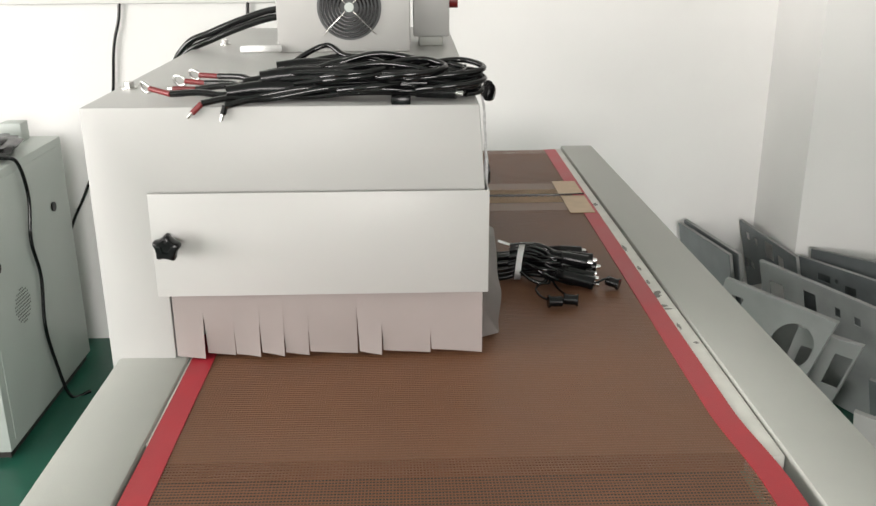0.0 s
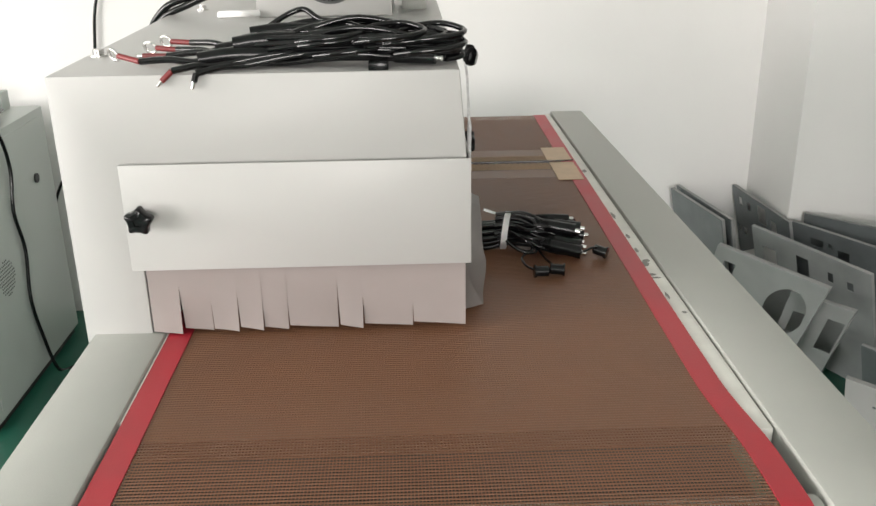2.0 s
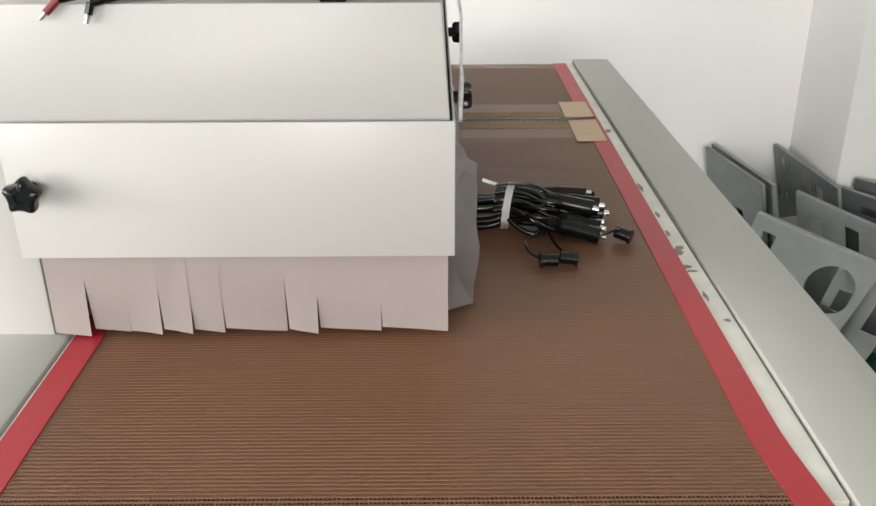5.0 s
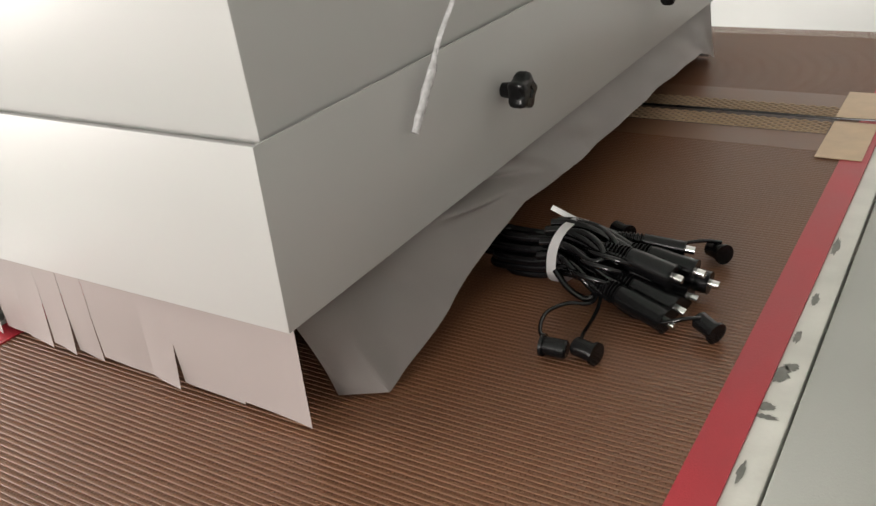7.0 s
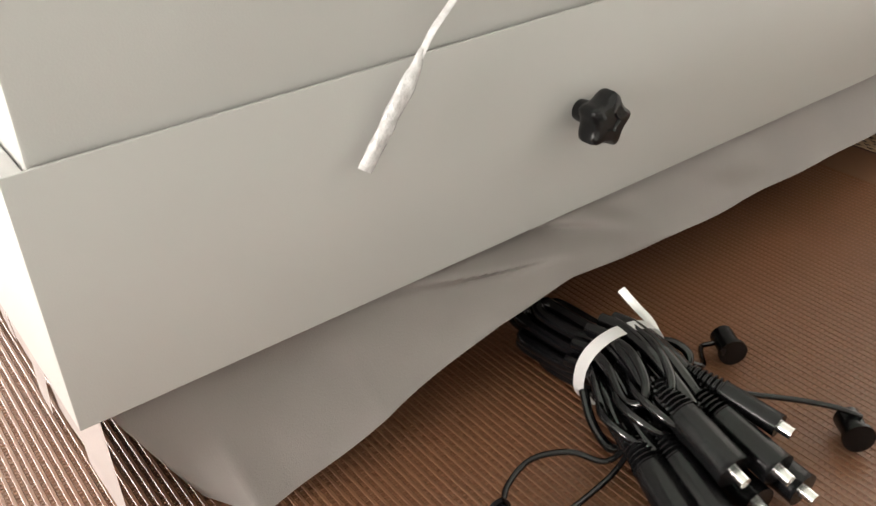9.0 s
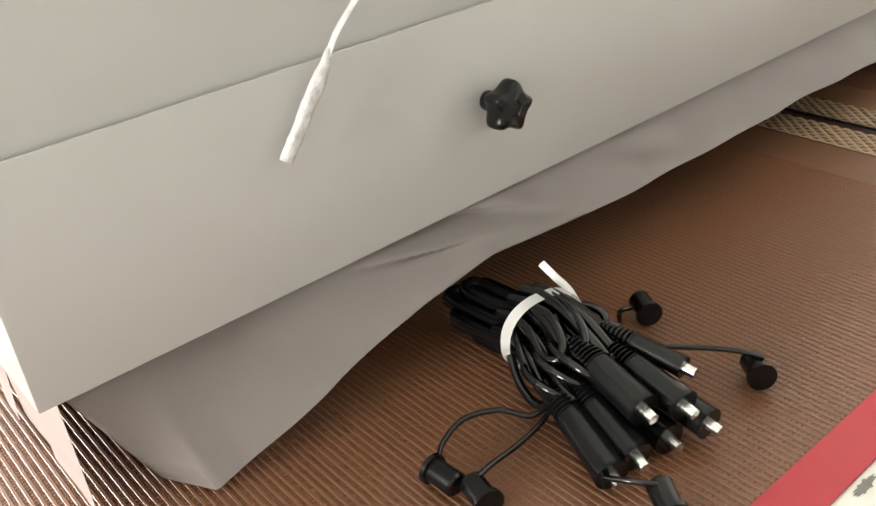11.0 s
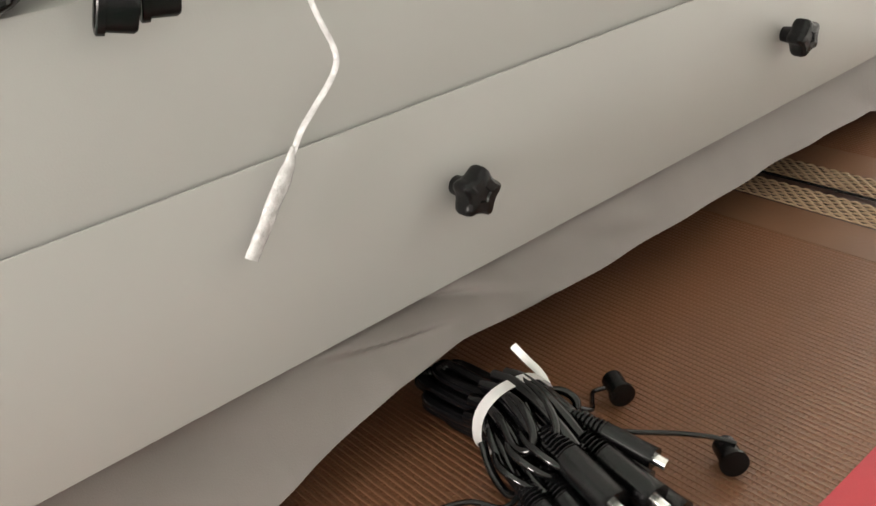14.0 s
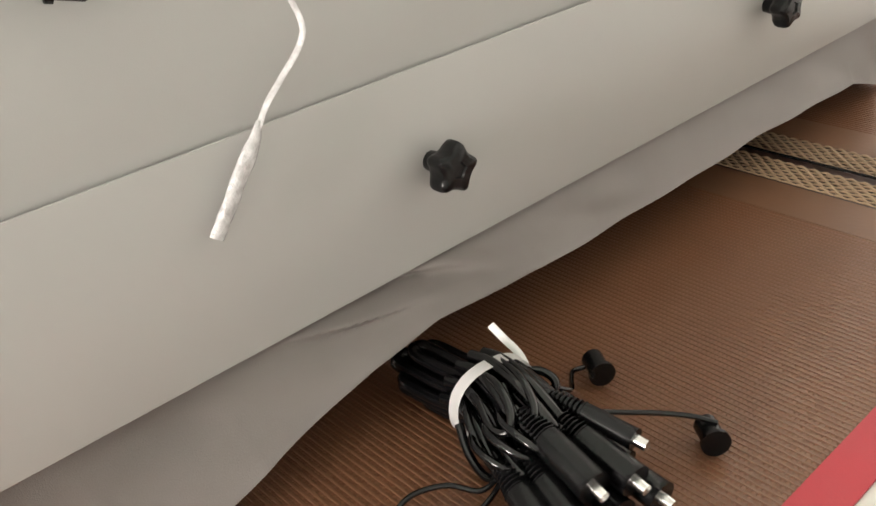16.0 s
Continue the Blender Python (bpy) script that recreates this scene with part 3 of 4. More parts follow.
for i, (e, m, q, lug) in enumerate(ends):
    e, m, q = Vector(e), Vector(m), Vector(q)
    black_end = i == 3
    part("red_sleeve" if not black_end else "wire_end", sweep(spline([e, e.lerp(m, 0.5), m], 5), 0.0045, 8), BLACK if black_end else REDWIRE, hank, "black wire end" if black_end else "red sleeved wire end")
    if not lug:
        part("crimp_tip", sweep([e, e + (e - m).normalized() * 0.010], 0.0034, 8, ends=(1.0, 0.8)), STEEL, hank, "silver crimped tip")
    part("strand", sweep(spline([m, m.lerp(q, 0.5) + Vector((0, 0, 0.003)), q, q + Vector((0.08, 0.01, 0.012)), q + Vector((0.15, 0.02, 0.014))], 6), 0.0052, 8), CABLE, hank)
    if lug:
        ring_lug(hank, e + (e - m).normalized() * 0.010, e - m)
for a, b, rr in (((-0.40, 0.045, T + 0.017), (-0.30, 0.06, T + 0.02), 0.015), ((-0.36, 0.12, T + 0.026), (-0.28, 0.13, T + 0.03), 0.018), ((-0.38, 0.085, T + 0.022), (-0.29, 0.09, T + 0.026), 0.016), ((-0.35, 0.06, T + 0.036), (-0.26, 0.075, T + 0.038), 0.015),
                 ((-0.33, 0.10, T + 0.046), (-0.245, 0.115, T + 0.046), 0.014)):
    part("sleeve", sweep(spline([a, Vector(a).lerp(Vector(b), 0.5) + Vector((0, 0, 0.003)), b], 5), rr, 16, ends=(0.7, 0.9)), BLACK, hank, "black heat-shrink sleeve")
for a, b in (((-0.10, 0.10, T + 0.035), (-0.045, 0.075, T + 0.03)), ((-0.09, 0.14, T + 0.04), (-0.03, 0.13, T + 0.036)), ((-0.11, 0.065, T + 0.014), (-0.05, 0.045, T + 0.013)), ((-0.08, 0.10, T + 0.012), (-0.02, 0.10, T + 0.012))):
    d = (Vector(b) - Vector(a)).normalized()
    p = part("plug", cyl(a, b, 0.0105, 0.009, 16), BLACK, hank, "black plug")
    part("tip", cyl(b, Vector(b) + d * 0.010, 0.0045, seg=12), STEEL, p, "bright metal tip")
part("clip", box((-0.150, 0.019, T), (-0.120, 0.042, T + 0.012), 0.002), BLACK, hank, "small black clip")
def oval_cap():
    """Flat rubber shell with a slot-shaped mouth, its axis along +z."""
    bm = bmesh.new()
    n = 28
    prof = [(-0.013, 0.55), (-0.0145, 0.80), (-0.012, 0.92), (0.006, 0.94), (0.0065, 1.10), (0.0115, 1.12), (0.0125, 1.04), (0.0122, 0.78), (0.002, 0.70), (0.001, 0.2)]
    rings = []
    for z, k in prof:
        ring = []
        for q in range(n):
            a = 2 * math.pi * q / n
            ca, sa = math.cos(a), math.sin(a)
            ring.append(bm.verts.new((0.0150 * k * math.copysign(abs(ca) ** 0.6, ca), (0.0088 * k - 0.0012 * (k < 0.8)) * math.copysign(abs(sa) ** 0.75, sa), z)))
        rings.append(ring)
    for a, b in zip(rings, rings[1:]):
        for q in range(n):
            bm.faces.new((a[q], a[(q + 1) % n], b[(q + 1) % n], b[q]))
    bm.faces.new(rings[0][::-1])
    bm.faces.new(rings[-1])
    bmesh.ops.recalc_face_normals(bm, faces=bm.faces[:])
    return bm


for at, axis, up in (((0.012, 0.155, 1.211), (-0.25, -0.9, 0.25), (0.2, 0.05, 1)), ((0.01, 0.183, 1.213), (-0.2, -0.95, 0.12), (0.25, 0.0, 1))):
    zz = Vector(axis).normalized()
    xx = (Vector(up) - zz * Vector(up).dot(zz)).normalized()
    yy = zz.cross(xx)
    bm = oval_cap()
    bmesh.ops.scale(bm, vec=(0.88, 0.88, 0.88), verts=bm.verts)
    bmesh.ops.transform(bm, matrix=Matrix((xx, yy, zz)).transposed().to_4x4(), verts=bm.verts)
    bmesh.ops.translate(bm, vec=Vector(at), verts=bm.verts)
    part("dust_cap", bm, BLACK, hank, "black rubber dust cap with a slot")
part("cap_cord", sweep(spline([(0.004, 0.158, T + 0.0), (-0.012, 0.14, T + 0.012), (-0.03, 0.12, T + 0.012), (-0.06, 0.11, T + 0.012)], 6), 0.0028, 7), CABLE, hank)
part("strand", sweep(spline([(-0.03, 0.075, T + 0.005), (-0.06, 0.10, T + 0.006), (-0.05, 0.14, T + 0.006), (-0.03, 0.16, T + 0.007), (-0.025, 0.20, T + 0.006), (-0.05, 0.23, T + 0.006)], 6), 0.0035, 7), CABLE, hank)


# ---- film-wrapped lead hanging over the oven's side ----
lead = thing("hanging_lead", (-0.01, 0.285, HZ2), "thin lead wrapped in shiny white film hanging over the edge", "wire")
part("wire", sweep(spline([(-0.06, 0.275, T + 0.003), (-0.02, 0.283, T + 0.004), (0.0, 0.287, T - 0.010), (0.010, 0.292, T - 0.04), (0.014, 0.299, 1.150), (0.014, 0.294, 1.135), (0.014, 0.276, 1.118), (0.014, 0.262, 1.105), (0.013, 0.252, 1.09)], 8), 0.0025, 8, flat=0.42), FILM, lead)
bm = bmesh.new()
pts = spline([(0.013, 0.254, 1.095), (0.014, 0.245, 1.080), (0.013, 0.232, 1.063), (0.012, 0.220, 1.045), (0.011, 0.206, 1.026)], 6)
rings = []
for i, q in enumerate(pts):
    k = i / (len(pts) - 1)
    w = 0.0024 + 0.0043 * min(1, k * 3) - 0.0012 * k
    a0 = 0.5 * math.sin(5 * k)
    d = Vector((0, -0.57, -0.82))
    u = Vector((0, 0.82, -0.57))
    v = Vector((1, 0, 0))
    ring = []
    for j in range(12):
        a = 2 * math.pi * j / 12
        rr = w * (1 + 0.06 * math.sin(3 * a + 17 * k) + 0.05 * math.sin(5 * a - 31 * k))
        ring.append(bm.verts.new(q + u * rr * math.cos(a + a0) + v * rr * 0.62 * math.sin(a + a0)))
    rings.append(ring)
for a, b in zip(rings, rings[1:]):
    for j in range(12):
        bm.faces.new((a[j], a[(j + 1) % 12], b[(j + 1) % 12], b[j]))
bm.faces.new(rings[0]), bm.faces.new(rings[-1])
part("film_sleeve", bm, FILM, lead, "crinkled shiny white film sleeve")


# ---- strapped cable bundle on the belt ----
def bundle():
    cx, cy, turn = 0.095, 0.369, radians(-11)
    ob = thing("cable_bundle", (cx, cy, B), "strapped bundle of glossy black cables with plugs on the belt", "cable")
    r = rng(5)

    def L(u, v, w):
        """Along the bundle, across it, and above the belt; it bends a little at the strap."""
        v += 0.26 * min(0.0, u)
        return Vector((cx + u * math.cos(turn) - v * math.sin(turn), cy + u * math.sin(turn) + v * math.cos(turn), B + w))

    # the folded lengths, packed in a round section at the strap
    rad, mid = 0.0058, 0.036
    cells = []
    for row in range(-3, 4):
        for col in range(-4, 5):
            v, w = (col + 0.5 * (row % 2)) * 0.0120, row * 0.0108
            if (v / 0.0315) ** 2 + (w / 0.0315) ** 2 < 1:
                cells.append((v, mid + w))
    for k in range(0, len(cells) - 1, 2):
        (va, wa), (vb, wb) = cells[k], cells[k + 1]
        end = -0.088 + 0.010 * math.cos(1.9 * k) + 0.012 * abs(wa - mid) / 0.03 + r.uniform(-0.004, 0.004)
        g = 1.10 + r.uniform(-0.05, 0.08)
        far = 0.050 + r.uniform(0, 0.035)

        def fan(w, q):
            return max(rad + 0.001, mid + (w - mid) * q - 0.006 * (q > 1.02))
        pts = [L(far, va * 1.15, fan(wa, 0.9) - 0.004), L(0.025, va * 1.02, fan(wa, 1.0)), L(0.0, va, wa), L(-0.028, va * 1.08, fan(wa, 1.04)), L(end + 0.012, va * g, fan(wa, 1.06)),
               L(end + 0.003, va * g * 0.9 + (vb - va) * 0.18, fan(wa * 0.8 + wb * 0.2, 1.06) + 0.002), L(end, (va + vb) / 2 * g, fan((wa + wb) / 2, 1.08)), L(end + 0.003, vb * g * 0.9 + (va - vb) * 0.18, fan(wb * 0.8 + wa * 0.2, 1.06) + 0.002),
               L(end + 0.012, vb * g, fan(wb, 1.06)), L(-0.028, vb * 1.08, fan(wb, 1.04)), L(0.0, vb, wb), L(0.025, vb * 1.02, fan(wb, 1.0)), L(far + r.uniform(-0.01, 0.02), vb * 1.2, fan(wb, 0.88) - 0.005)]
        part("strand", sweep(spline(pts, 5), rad, 9), CABLE, ob)
    # loops that stand out behind the strap, on top and on both flanks
    for q in ([(0.0, -0.026, 0.046), (0.022, -0.037, 0.042), (0.046, -0.040, 0.028), (0.056, -0.036, 0.014), (0.046, -0.041, 0.007), (0.024, -0.041, 0.014), (0.004, -0.036, 0.028)],
              [(0.002, -0.010, 0.066), (0.028, -0.012, 0.070), (0.052, -0.018, 0.064), (0.060, -0.026, 0.054), (0.048, -0.032, 0.050), (0.022, -0.026, 0.056)],
              [(0.002, 0.008, 0.069), (0.030, 0.006, 0.072), (0.056, 0.000, 0.066), (0.066, -0.008, 0.058), (0.054, -0.014, 0.058), (0.026, -0.006, 0.066)],
              [(0.0, 0.018, 0.062), (0.030, 0.020, 0.062), (0.062, 0.024, 0.054), (0.076, 0.030, 0.044), (0.064, 0.036, 0.040), (0.030, 0.030, 0.050)],
              [(0.0, 0.028, 0.048), (0.012, 0.040, 0.050), (0.026, 0.044, 0.046), (0.030, 0.038, 0.036), (0.016, 0.034, 0.034)]):
        part("strand", sweep(spline([L(*v) for v in q], 7), 0.0037, 8), CABLE, ob)
    # straight lengths running on from the strap to the plugs
    for v0, w0, v1, w1, far in ((-0.024, 0.056, -0.030, 0.034, 0.085), (-0.012, 0.066, -0.016, 0.050, 0.075), (0.000, 0.070, 0.002, 0.058, 0.080), (0.012, 0.067, 0.014, 0.056, 0.070),
                                (0.022, 0.058, 0.030, 0.040, 0.090), (-0.030, 0.042, -0.038, 0.020, 0.080), (0.030, 0.036, 0.040, 0.020, 0.080), (-0.006, 0.050, -0.010, 0.036, 0.110), (0.010, 0.050, 0.014, 0.030, 0.115)):
        part("strand", sweep(spline([L(-0.02, v0, w0 - 0.002), L(0.0, v0, w0), L(far * 0.4, v0 * 0.6 + v1 * 0.4, w0 * 0.65 + w1 * 0.35 + 0.003), L(far * 0.75, v1, w1 + 0.003), L(far, v1 * 1.05, w1 - 0.004)], 6), 0.0052, 9), CABLE, ob)
    # a tangle of thinner cord where the plugs join
    for k in range(9):
        u, v, w = 0.050 + 0.006 * (k % 4), -0.040 + 0.0095 * k, 0.046 - 0.0011 * (k - 4) ** 2 + r.uniform(0, 0.008)
        h = r.uniform(0.010, 0.016)
        q = [L(u - 0.030, v * 0.8, w + 0.004), L(u - 0.008, v - h * 0.4, w + 0.008), L(u + 0.016, v - h * 0.2, w + 0.006), L(u + 0.026, v + h * 0.5, w), L(u + 0.014, v + h, w - 0.003), L(u - 0.012, v + h * 0.8, w + 0.002), L(u - 0.026, v + h * 0.3, w)]
        part("strand", sweep(spline(q, 6), 0.0034, 8), CABLE, ob)
    # strap
    ring = []
    for k in range(28):
        a = 2 * math.pi * k / 28
        ca, sa = math.cos(a), math.sin(a)
        ring.append((0.004 * sa, 0.0372 * math.copysign(abs(ca) ** 0.85, ca), 0.0368 + 0.0365 * math.copysign(abs(sa) ** 0.85, sa)))
    bm = bmesh.new()
    la = [bm.verts.new(L(u - 0.0058, v, w)) for u, v, w in ring]
    lb = [bm.verts.new(L(u + 0.0058, v, w)) for u, v, w in ring]
    for k in range(28):
        bm.faces.new((la[k], la[(k + 1) % 28], lb[(k + 1) % 28], lb[k]))
    bmesh.ops.solidify(bm, geom=bm.faces[:], thickness=-0.0012)
    st = part("strap", bm, WHITE, ob, "white plastic strap")
    part("strap_tail", sweep(spline([L(0.0, 0.034, 0.052), L(-0.014, 0.040, 0.056), L(-0.030, 0.043, 0.060), L(-0.048, 0.046, 0.066)], 5), 0.0034, 6, flat=0.3, side=(1, 0.4, 0)), WHITE, st)
    # plugs, from the root to the end of the grip; the metal tip stands proud of it
    plugs = [((0.078, 0.031, 0.055), (0.120, 0.044, 0.050), 0.0090), ((0.092, 0.018, 0.046), (0.143, 0.024, 0.038), 0.0135), ((0.098, 0.034, 0.024), (0.151, 0.042, 0.018), 0.0132),
             ((0.082, -0.008, 0.052), (0.134, -0.006, 0.043), 0.0140), ((0.096, -0.021, 0.028), (0.148, -0.024, 0.018), 0.0135), ((0.090, -0.039, 0.024), (0.149, -0.047, 0.0145), 0.0140),
             ((0.066, 0.043, 0.018), (0.104, 0.052, 0.012), 0.0100), ((0.094, 0.008, 0.018), (0.144, 0.010, 0.0145), 0.0135)]
    for a, b, rad in plugs:
        u0, v0, w0 = a
        a, b = L(*a), L(*b)
        d = (b - a).normalized()
        pl = part("plug", sweep([a, a + d * 0.004, a + d * 0.010, a.lerp(b, 0.7), b - d * 0.004, b - d * 0.001, b], rad, 18, ends=(0.86, 1.0)), BLACK, ob, "black moulded plug")
        ribs = []
        for k in range(29):
            f = rad * (0.92 - 0.0125 * k) * (1.0 if k % 4 < 2 else 0.72)
            ribs.append((a - d * (0.0001 + 0.00105 * k), f))
        bm = bmesh.new()
        side = d.orthogonal().normalized()
        up = d.cross(side)
        rings = [[bm.verts.new(c + (side * math.cos(q) + up * math.sin(q)) * f) for q in (2 * math.pi * n / 14 for n in range(14))] for c, f in ribs]
        for ra, rb in zip(rings, rings[1:]):
            for n in range(14):
                bm.faces.new((ra[n], ra[(n + 1) % 14], rb[(n + 1) % 14], rb[n]))
        bm.faces.new(rings[0]), bm.faces.new(rings[-1])
        part("strain_relief", bm, BLACK, pl, "ribbed strain relief")
        part("tip", cyl(b - d * 0.001, b + d * 0.010, 0.0046, 0.0044, 16), STEEL, pl, "bright metal tip")
        part("cable_end", sweep(spline([a - d * 0.028, a - d * 0.042 + Vector((0, 0, -0.001)), L(0.004, v0 * 0.7, max(0.010, w0 * 0.9))], 6), 0.0038, 8), CABLE, pl)

    # tethered dust caps
    def cap(at, rot, cord):
        bm = bmesh.new()
        bm_cyl(bm, (0, 0, -0.013), (0, 0, 0.009), 0.0098, 0.0094, 20)
        bm_cyl(bm, (0, 0, 0.009), (0, 0, 0.0125), 0.0120, 0.0120, 20)
        bm_cyl(bm, (0, 0, -0.0150), (0, 0, -0.013), 0.0078, 0.0098, 20)
        bmesh.ops.transform(bm, matrix=pose(at[0], at[1] + 0.020, B + at[2], *rot), verts=bm.verts)
        c = part("dust_cap", bm, BLACK, ob, "black rubber dust cap")
        part("cap_cord", sweep(spline([(x, y + 0.020, B + z) for x, y, z in cord], 7), 0.0023, 7), CABLE, c)
    cap((0.236, 0.447, 0.0125), (86, 0, 52), [(0.238, 0.452, 0.022), (0.222, 0.442, 0.026), (0.200, 0.428, 0.026), (0.178, 0.404, 0.030), (0.160, 0.382, 0.036)])
    cap((0.116, 0.457, 0.014), (90, 0, 60), [(0.108, 0.449, 0.014), (0.106, 0.436, 0.016), (0.118, 0.420, 0.022), (0.134, 0.400, 0.032), (0.130, 0.382, 0.044)])
    cap((0.176, 0.200, 0.0112), (0, 90, -14), [(0.168, 0.204, 0.018), (0.164, 0.222, 0.016), (0.160, 0.250, 0.012), (0.156, 0.280, 0.012), (0.150, 0.306, 0.018)])
    cap((0.143, 0.193, 0.0112), (0, -88, 4), [(0.132, 0.198, 0.012), (0.119, 0.214, 0.014), (0.114, 0.240, 0.018), (0.126, 0.266, 0.018), (0.146, 0.282, 0.014), (0.148, 0.304, 0.018)])
    cap((0.272, 0.283, 0.0125), (0, 100, -30), [(0.266, 0.286, 0.02), (0.252, 0.272, 0.024), (0.226, 0.268, 0.016), (0.190, 0.282, 0.010), (0.160, 0.300, 0.014)])


bundle()


# ---- grey cabinet by the wall ----
cabinet = thing("cabinet", (-1.8, 1.7, ZF), "grey-green sheet-metal cabinet with a lock and vent", "cabinet")
CX, CT = -1.482, 0.735
part("body", box((-2.15, 1.36, ZF + 0.03), (CX, 2.16, CT), 0.006), CABINET, cabinet)
part("plinth", box((-2.13, 1.38, ZF), (CX - 0.015, 2.14, ZF + 0.03)), DARK, cabinet)
part("side_door", box((CX - 0.002, 1.40, ZF + 0.06), (CX + 0.003, 2.12, CT - 0.03), 0.0015), CABINET, cabinet)
part("lock", cyl((CX + 0.003, 1.986, 0.50), (CX + 0.010, 1.986, 0.50), 0.018, seg=20), BLACK, cabinet, "black round lock")
part("lock", cyl((CX + 0.003, 1.47, 0.44), (CX + 0.010, 1.47, 0.44), 0.018, seg=20), BLACK, cabinet, "black round lock")
bm = bmesh.new()
for i in range(-5, 6):
    for j in range(-5, 6):
        if i * i + j * j <= 27:
            bm_cyl(bm, (CX + 0.0025, 1.613 + i * 0.012, 0.254 + j * 0.012), (CX + 0.0036, 1.613 + i * 0.012, 0.254 + j * 0.012), 0.0036, seg=6)
v = part("vent_holes", bm, DARK, cabinet, "round patch of small vent holes")
tagged(v, kind="stuff")
cable("cabinet_cable", [(-1.75, 1.60, CT + 0.006), (-1.6, 1.66, CT + 0.02), (-1.50, 1.70, CT + 0.02), (-1.468, 1.725, CT - 0.01), (-1.466, 1.76, 0.60), (-1.47, 1.735, 0.45), (-1.468, 1.765, 0.30), (-1.470, 1.74, 0.12), (-1.466, 1.775, -0.05), (-1.44, 1.80, ZF + 0.008), (-1.38, 1.84, ZF + 0.007)], 0.0068, "black cable hanging down the grey cabinet")
pouch = bmesh.new()
bmesh.ops.create_uvsphere(pouch, u_segments=32, v_segments=16, radius=1)
for q in pouch.verts:
    n3 = noise.noise(q.co * 2.3) * 0.25 + noise.noise(q.co * 6.1) * 0.08
    q.co = Vector((-1.66 + q.co.x * 0.15 * (1 + n3), 1.78 + q.co.y * 0.22 * (1 + n3), CT + 0.030 + max(-0.030, q.co.z * 0.034 * (1 + 2 * n3))))
tagged(link("dark_bag", pouch, BLACK), "crumpled dark plastic bag on the cabinet", "bag")
tagged(link("small_box", box((-1.66, 2.05, CT), (-1.58, 2.12, CT + 0.07), 0.003), CABINET), "small grey box on top of the cabinet", "box")


# ---- loose sheet-metal panels by the pillar ----
def sheet(top_a, top_b, lean, holes, mat, label, flange=0.012, roll=0.0, base=None):
    """A punched panel with a folded rim: top edge from a to b, leaning by lean metres at the foot, on the floor."""
    a, b = Vector(top_a), Vector(top_b)
    run = b - a
    w = run.length
    side = Vector((run.y, -run.x, 0)).normalized()
    foot = ZF + 0.001 if base is None else base
    drop = Vector((-side.x * lean, -side.y * lean, foot - min(a.z, b.z))) + run.normalized() * roll
    hgt = drop.length
    ux, uy = run.normalized(), drop.normalized()
    nrm = ux.cross(uy).normalized()
    xs = sorted({0.0, 1.0, *(h[0] for h in holes), *(h[2] for h in holes)})
    ys = sorted({0.0, 1.0, *(h[1] for h in holes), *(h[3] for h in holes)})
    bm = bmesh.new()
    grid = {}

    def V(x, y):
        if (x, y) not in grid:
            grid[x, y] = bm.verts.new(a + run * x + drop * y)
        return grid[x, y]

    for x0, x1 in zip(xs, xs[1:]):
        for y0, y1 in zip(ys, ys[1:]):
            cx, cyy = (x0 + x1) / 2, (y0 + y1) / 2
            cell = next((h for h in holes if h[0] < cx < h[2] and h[1] < cyy < h[3]), None)
            if cell and len(cell) > 4 and (x0, y0) == cell[:2]:
                inner, outer = [], []
                for k in range(32):
                    c, q = math.cos(math.pi * k / 16), math.sin(math.pi * k / 16)
                    e = max(abs(c), abs(q))
                    mx, my, rx, ry = (cell[0] + cell[2]) / 2, (cell[1] + cell[3]) / 2, (cell[2] - cell[0]) / 2, (cell[3] - cell[1]) / 2
                    outer.append(bm.verts.new(a + run * (mx + rx * c / e) + drop * (my + ry * q / e)))
                    inner.append(bm.verts.new(a + run * (mx + rx * c * 0.92) + drop * (my + ry * q * 0.92)))
                for k in range(32):
                    bm.faces.new((outer[k], outer[(k + 1) % 32], inner[(k + 1) % 32], inner[k]))
            if not cell:
                bm.faces.new((V(x0, y0), V(x1, y0), V(x1, y1), V(x0, y1)))
    bmesh.ops.recalc_face_normals(bm, faces=bm.faces)
    bmesh.ops.solidify(bm, geom=bm.faces[:], thickness=0.0025)
    ob = link("metal_panel", bm, mat)
    tagged(ob, label, "metal panel", "loose metal panels")
    if flange:
        back = nrm * flange
        for p0, p1 in ((a, b), (a, a + drop), (b, b + drop)):
            q = bmesh.new()
            vs = [q.verts.new(c) for c in (p0, p1, p1 + back, p0 + back)]
            q.faces.new(vs)
            bmesh.ops.solidify(q, geom=q.faces[:], thickness=0.0025)
            part("rim", q, SHEETPALE, ob)
    return ob


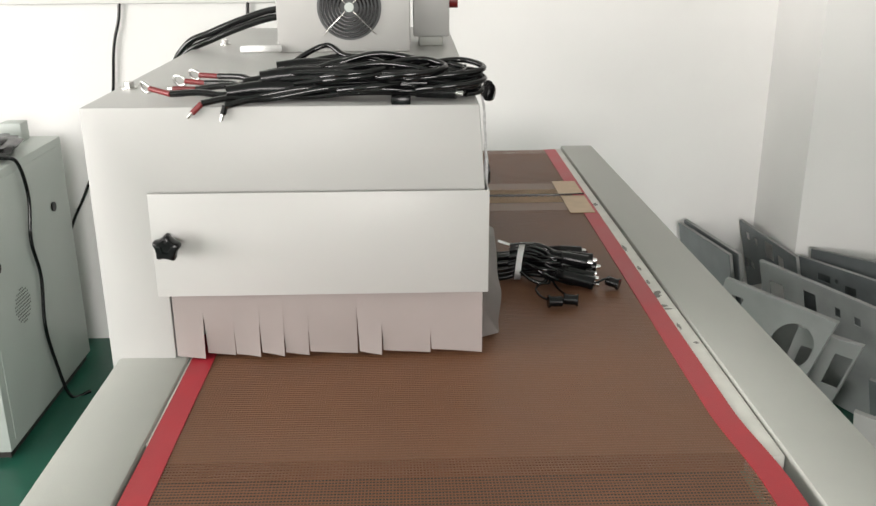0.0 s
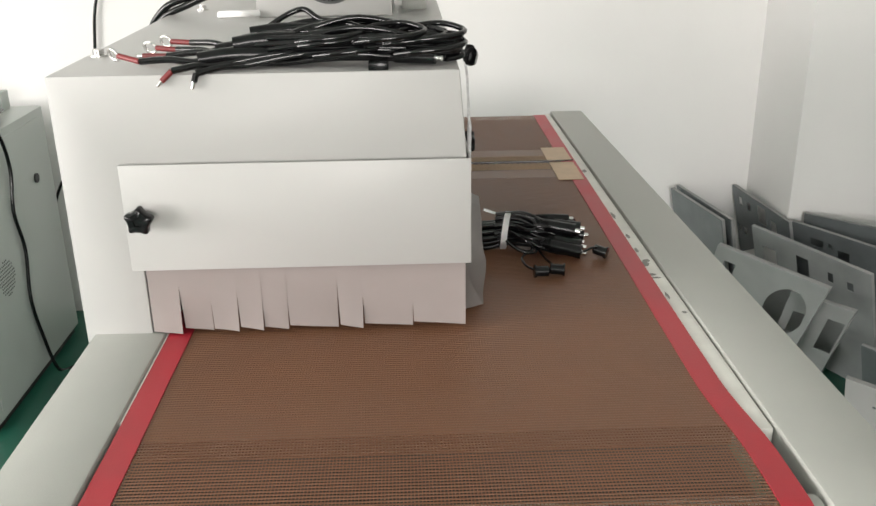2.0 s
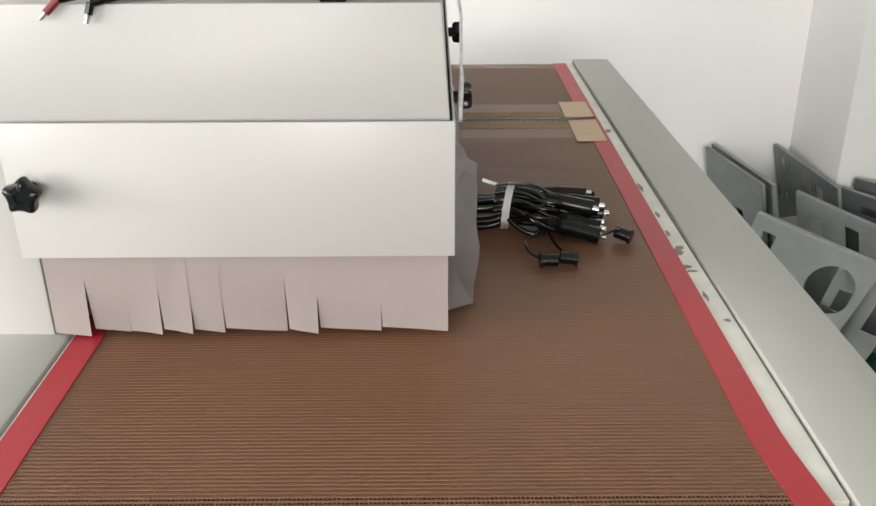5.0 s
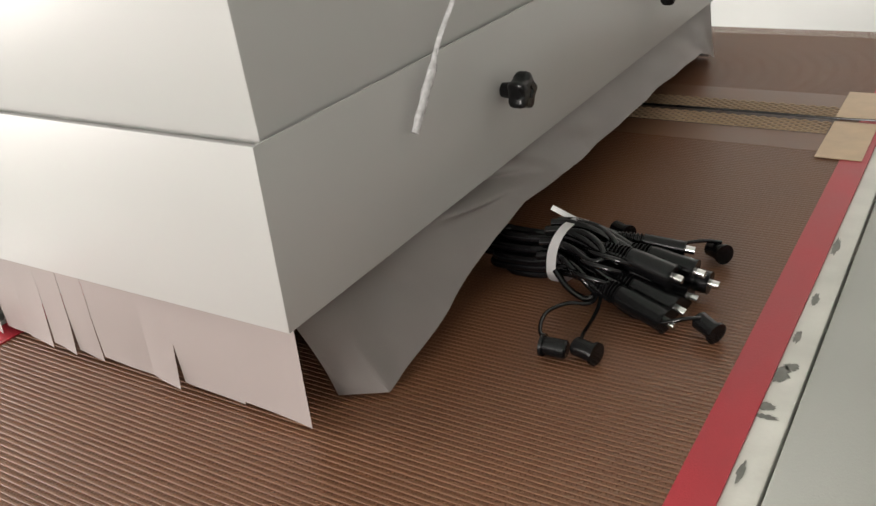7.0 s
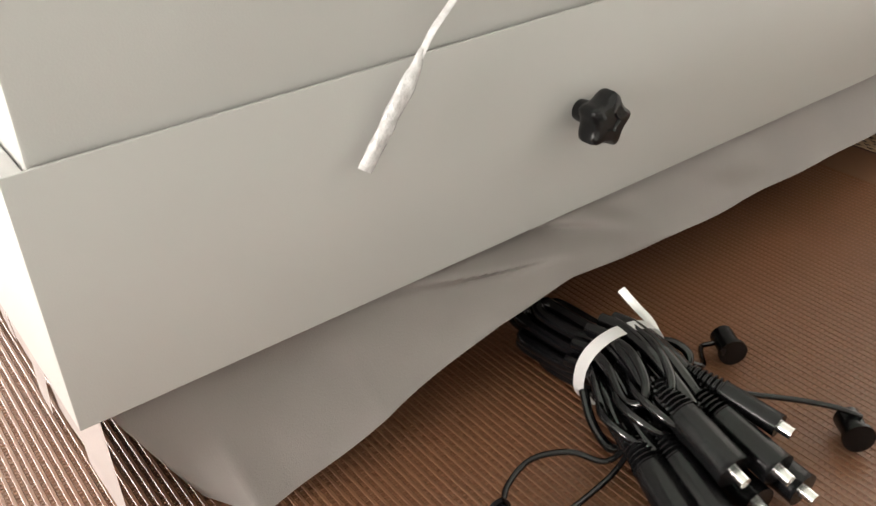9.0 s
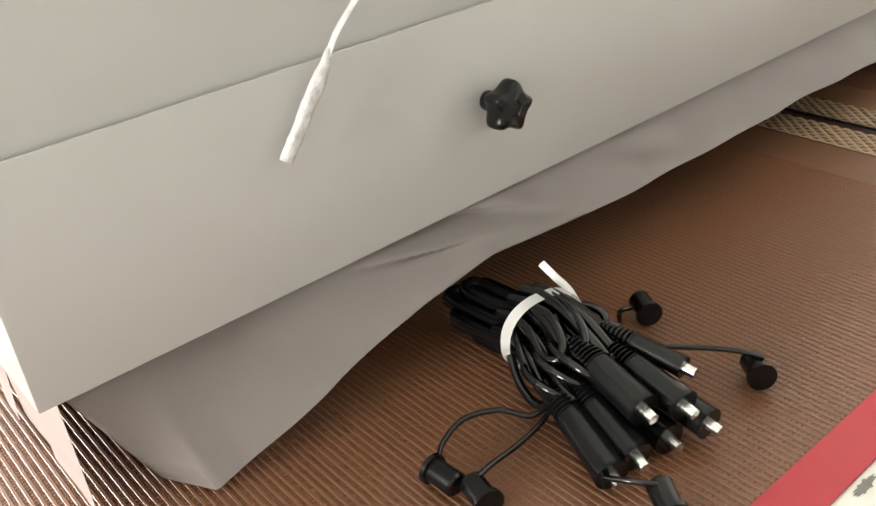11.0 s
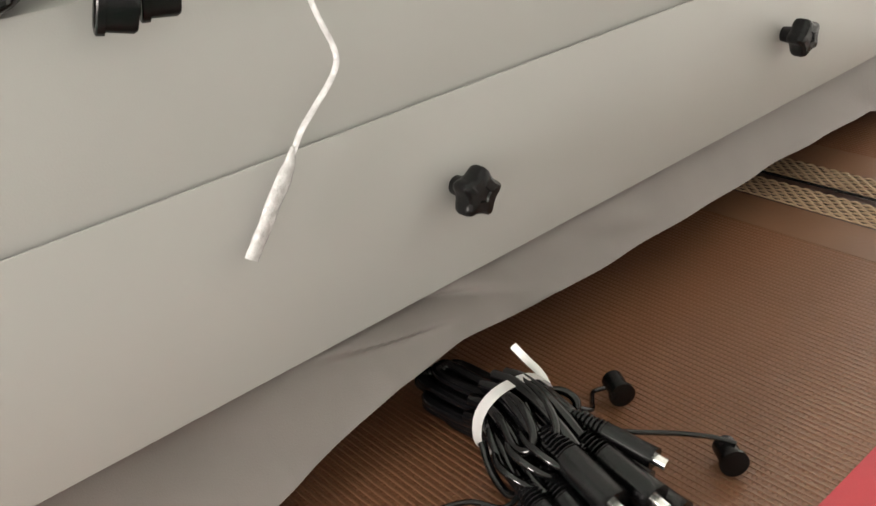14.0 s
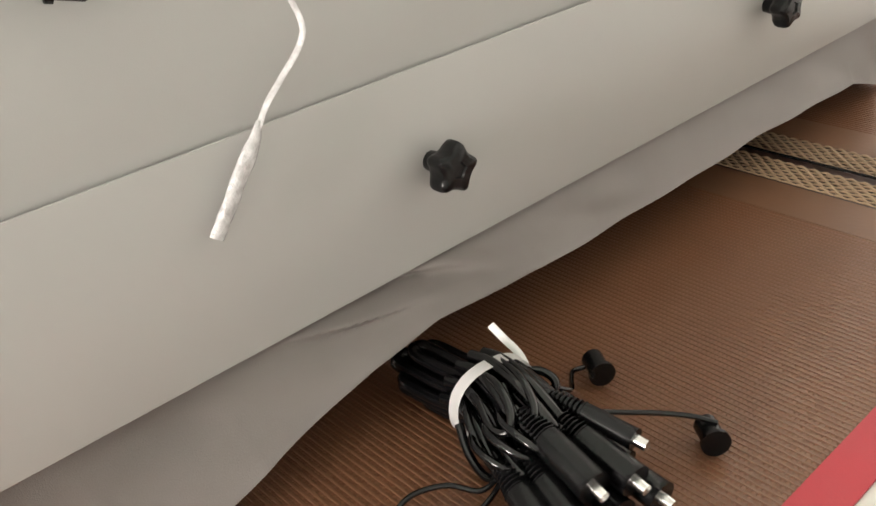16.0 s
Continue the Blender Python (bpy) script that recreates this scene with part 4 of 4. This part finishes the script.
sheet((1.005, 2.300, 0.305), (1.080, 1.880, 0.305), 0.10, [(0.55, 0.30, 0.66, 0.36)], SHEETMETAL, "narrow grey steel panel leaning in a stack")
sheet((1.030, 2.310, 0.315), (1.112, 1.870, 0.310), 0.09, [(0.373, 0.112, 0.452, 0.234), (0.624, 0.157, 0.724, 0.195)], SHEETMETAL, "narrow grey steel panel leaning in a stack")
sheet((1.275, 2.330, 0.305), (1.329, 1.861, 0.299), 0.12, [(0.105, 0.067, 0.171, 0.133), (0.258, 0.072, 0.322, 0.136), (0.455, 0.032, 0.603, 0.175), (0.03, 0.326, 0.085, 0.39), (0.128, 0.324, 0.199, 0.384), (0.678, 0.087, 0.778, 0.188)], SHEETMETAL, "dark grey punched steel panel leaning on the pillar")
sheet((1.392, 1.880, 0.325), (1.70, 1.62, 0.315), 0.10, [], SHEETMETAL, "dark grey steel panel leaning on the pillar")
sheet((1.345, 1.870, 0.300), (1.62, 1.50, 0.280), 0.12, [(0.163, 0.086, 0.279, 0.149), (0.318, 0.092, 0.347, 0.132), (0.40, 0.12, 0.50, 0.26)], SHEETMETAL, "grey punched steel panel leaning on the pillar")
sheet((1.190, 1.860, 0.290), (1.415, 1.385, 0.280), 0.14, [(0.082, 0.14, 0.211, 0.263), (0.39, 0.094, 0.499, 0.259), (0.654, 0.124, 0.701, 0.199), (0.809, 0.136, 0.861, 0.201)], SHEETMID, "pale grey punched panel leaning on other panels")
sheet((0.994, 1.655, 0.297), (1.215, 1.250, 0.295), 0.22, [(0.105, 0.122, 0.22, 0.258), (0.565, 0.115, 0.965, 0.625, 1)], SHEETPALE, "pale panel with a large round cutout leaning on others", roll=-0.3)
sheet((1.204, 1.488, 0.182), (1.315, 1.260, 0.207), 0.20, [(0.15, 0.22, 0.35, 0.50), (0.69, 0.175, 0.965, 0.60)], SHEETPALE, "pale panel with a rectangular cutout leaning on others", roll=-0.25)
sheet((1.33, 1.22, 0.110), (1.52, 0.93, 0.100), 0.10, [(0.2, 0.2, 0.26, 0.27), (0.6, 0.3, 0.66, 0.37)], SHEETMETAL, "dark punched steel panel standing on the floor")
sheet((1.123, 0.90, 0.176), (1.47, 0.62, 0.131), 0.12, [(0.17, 0.20, 0.19, 0.23)], SHELL, "white coated panel standing near the conveyor")
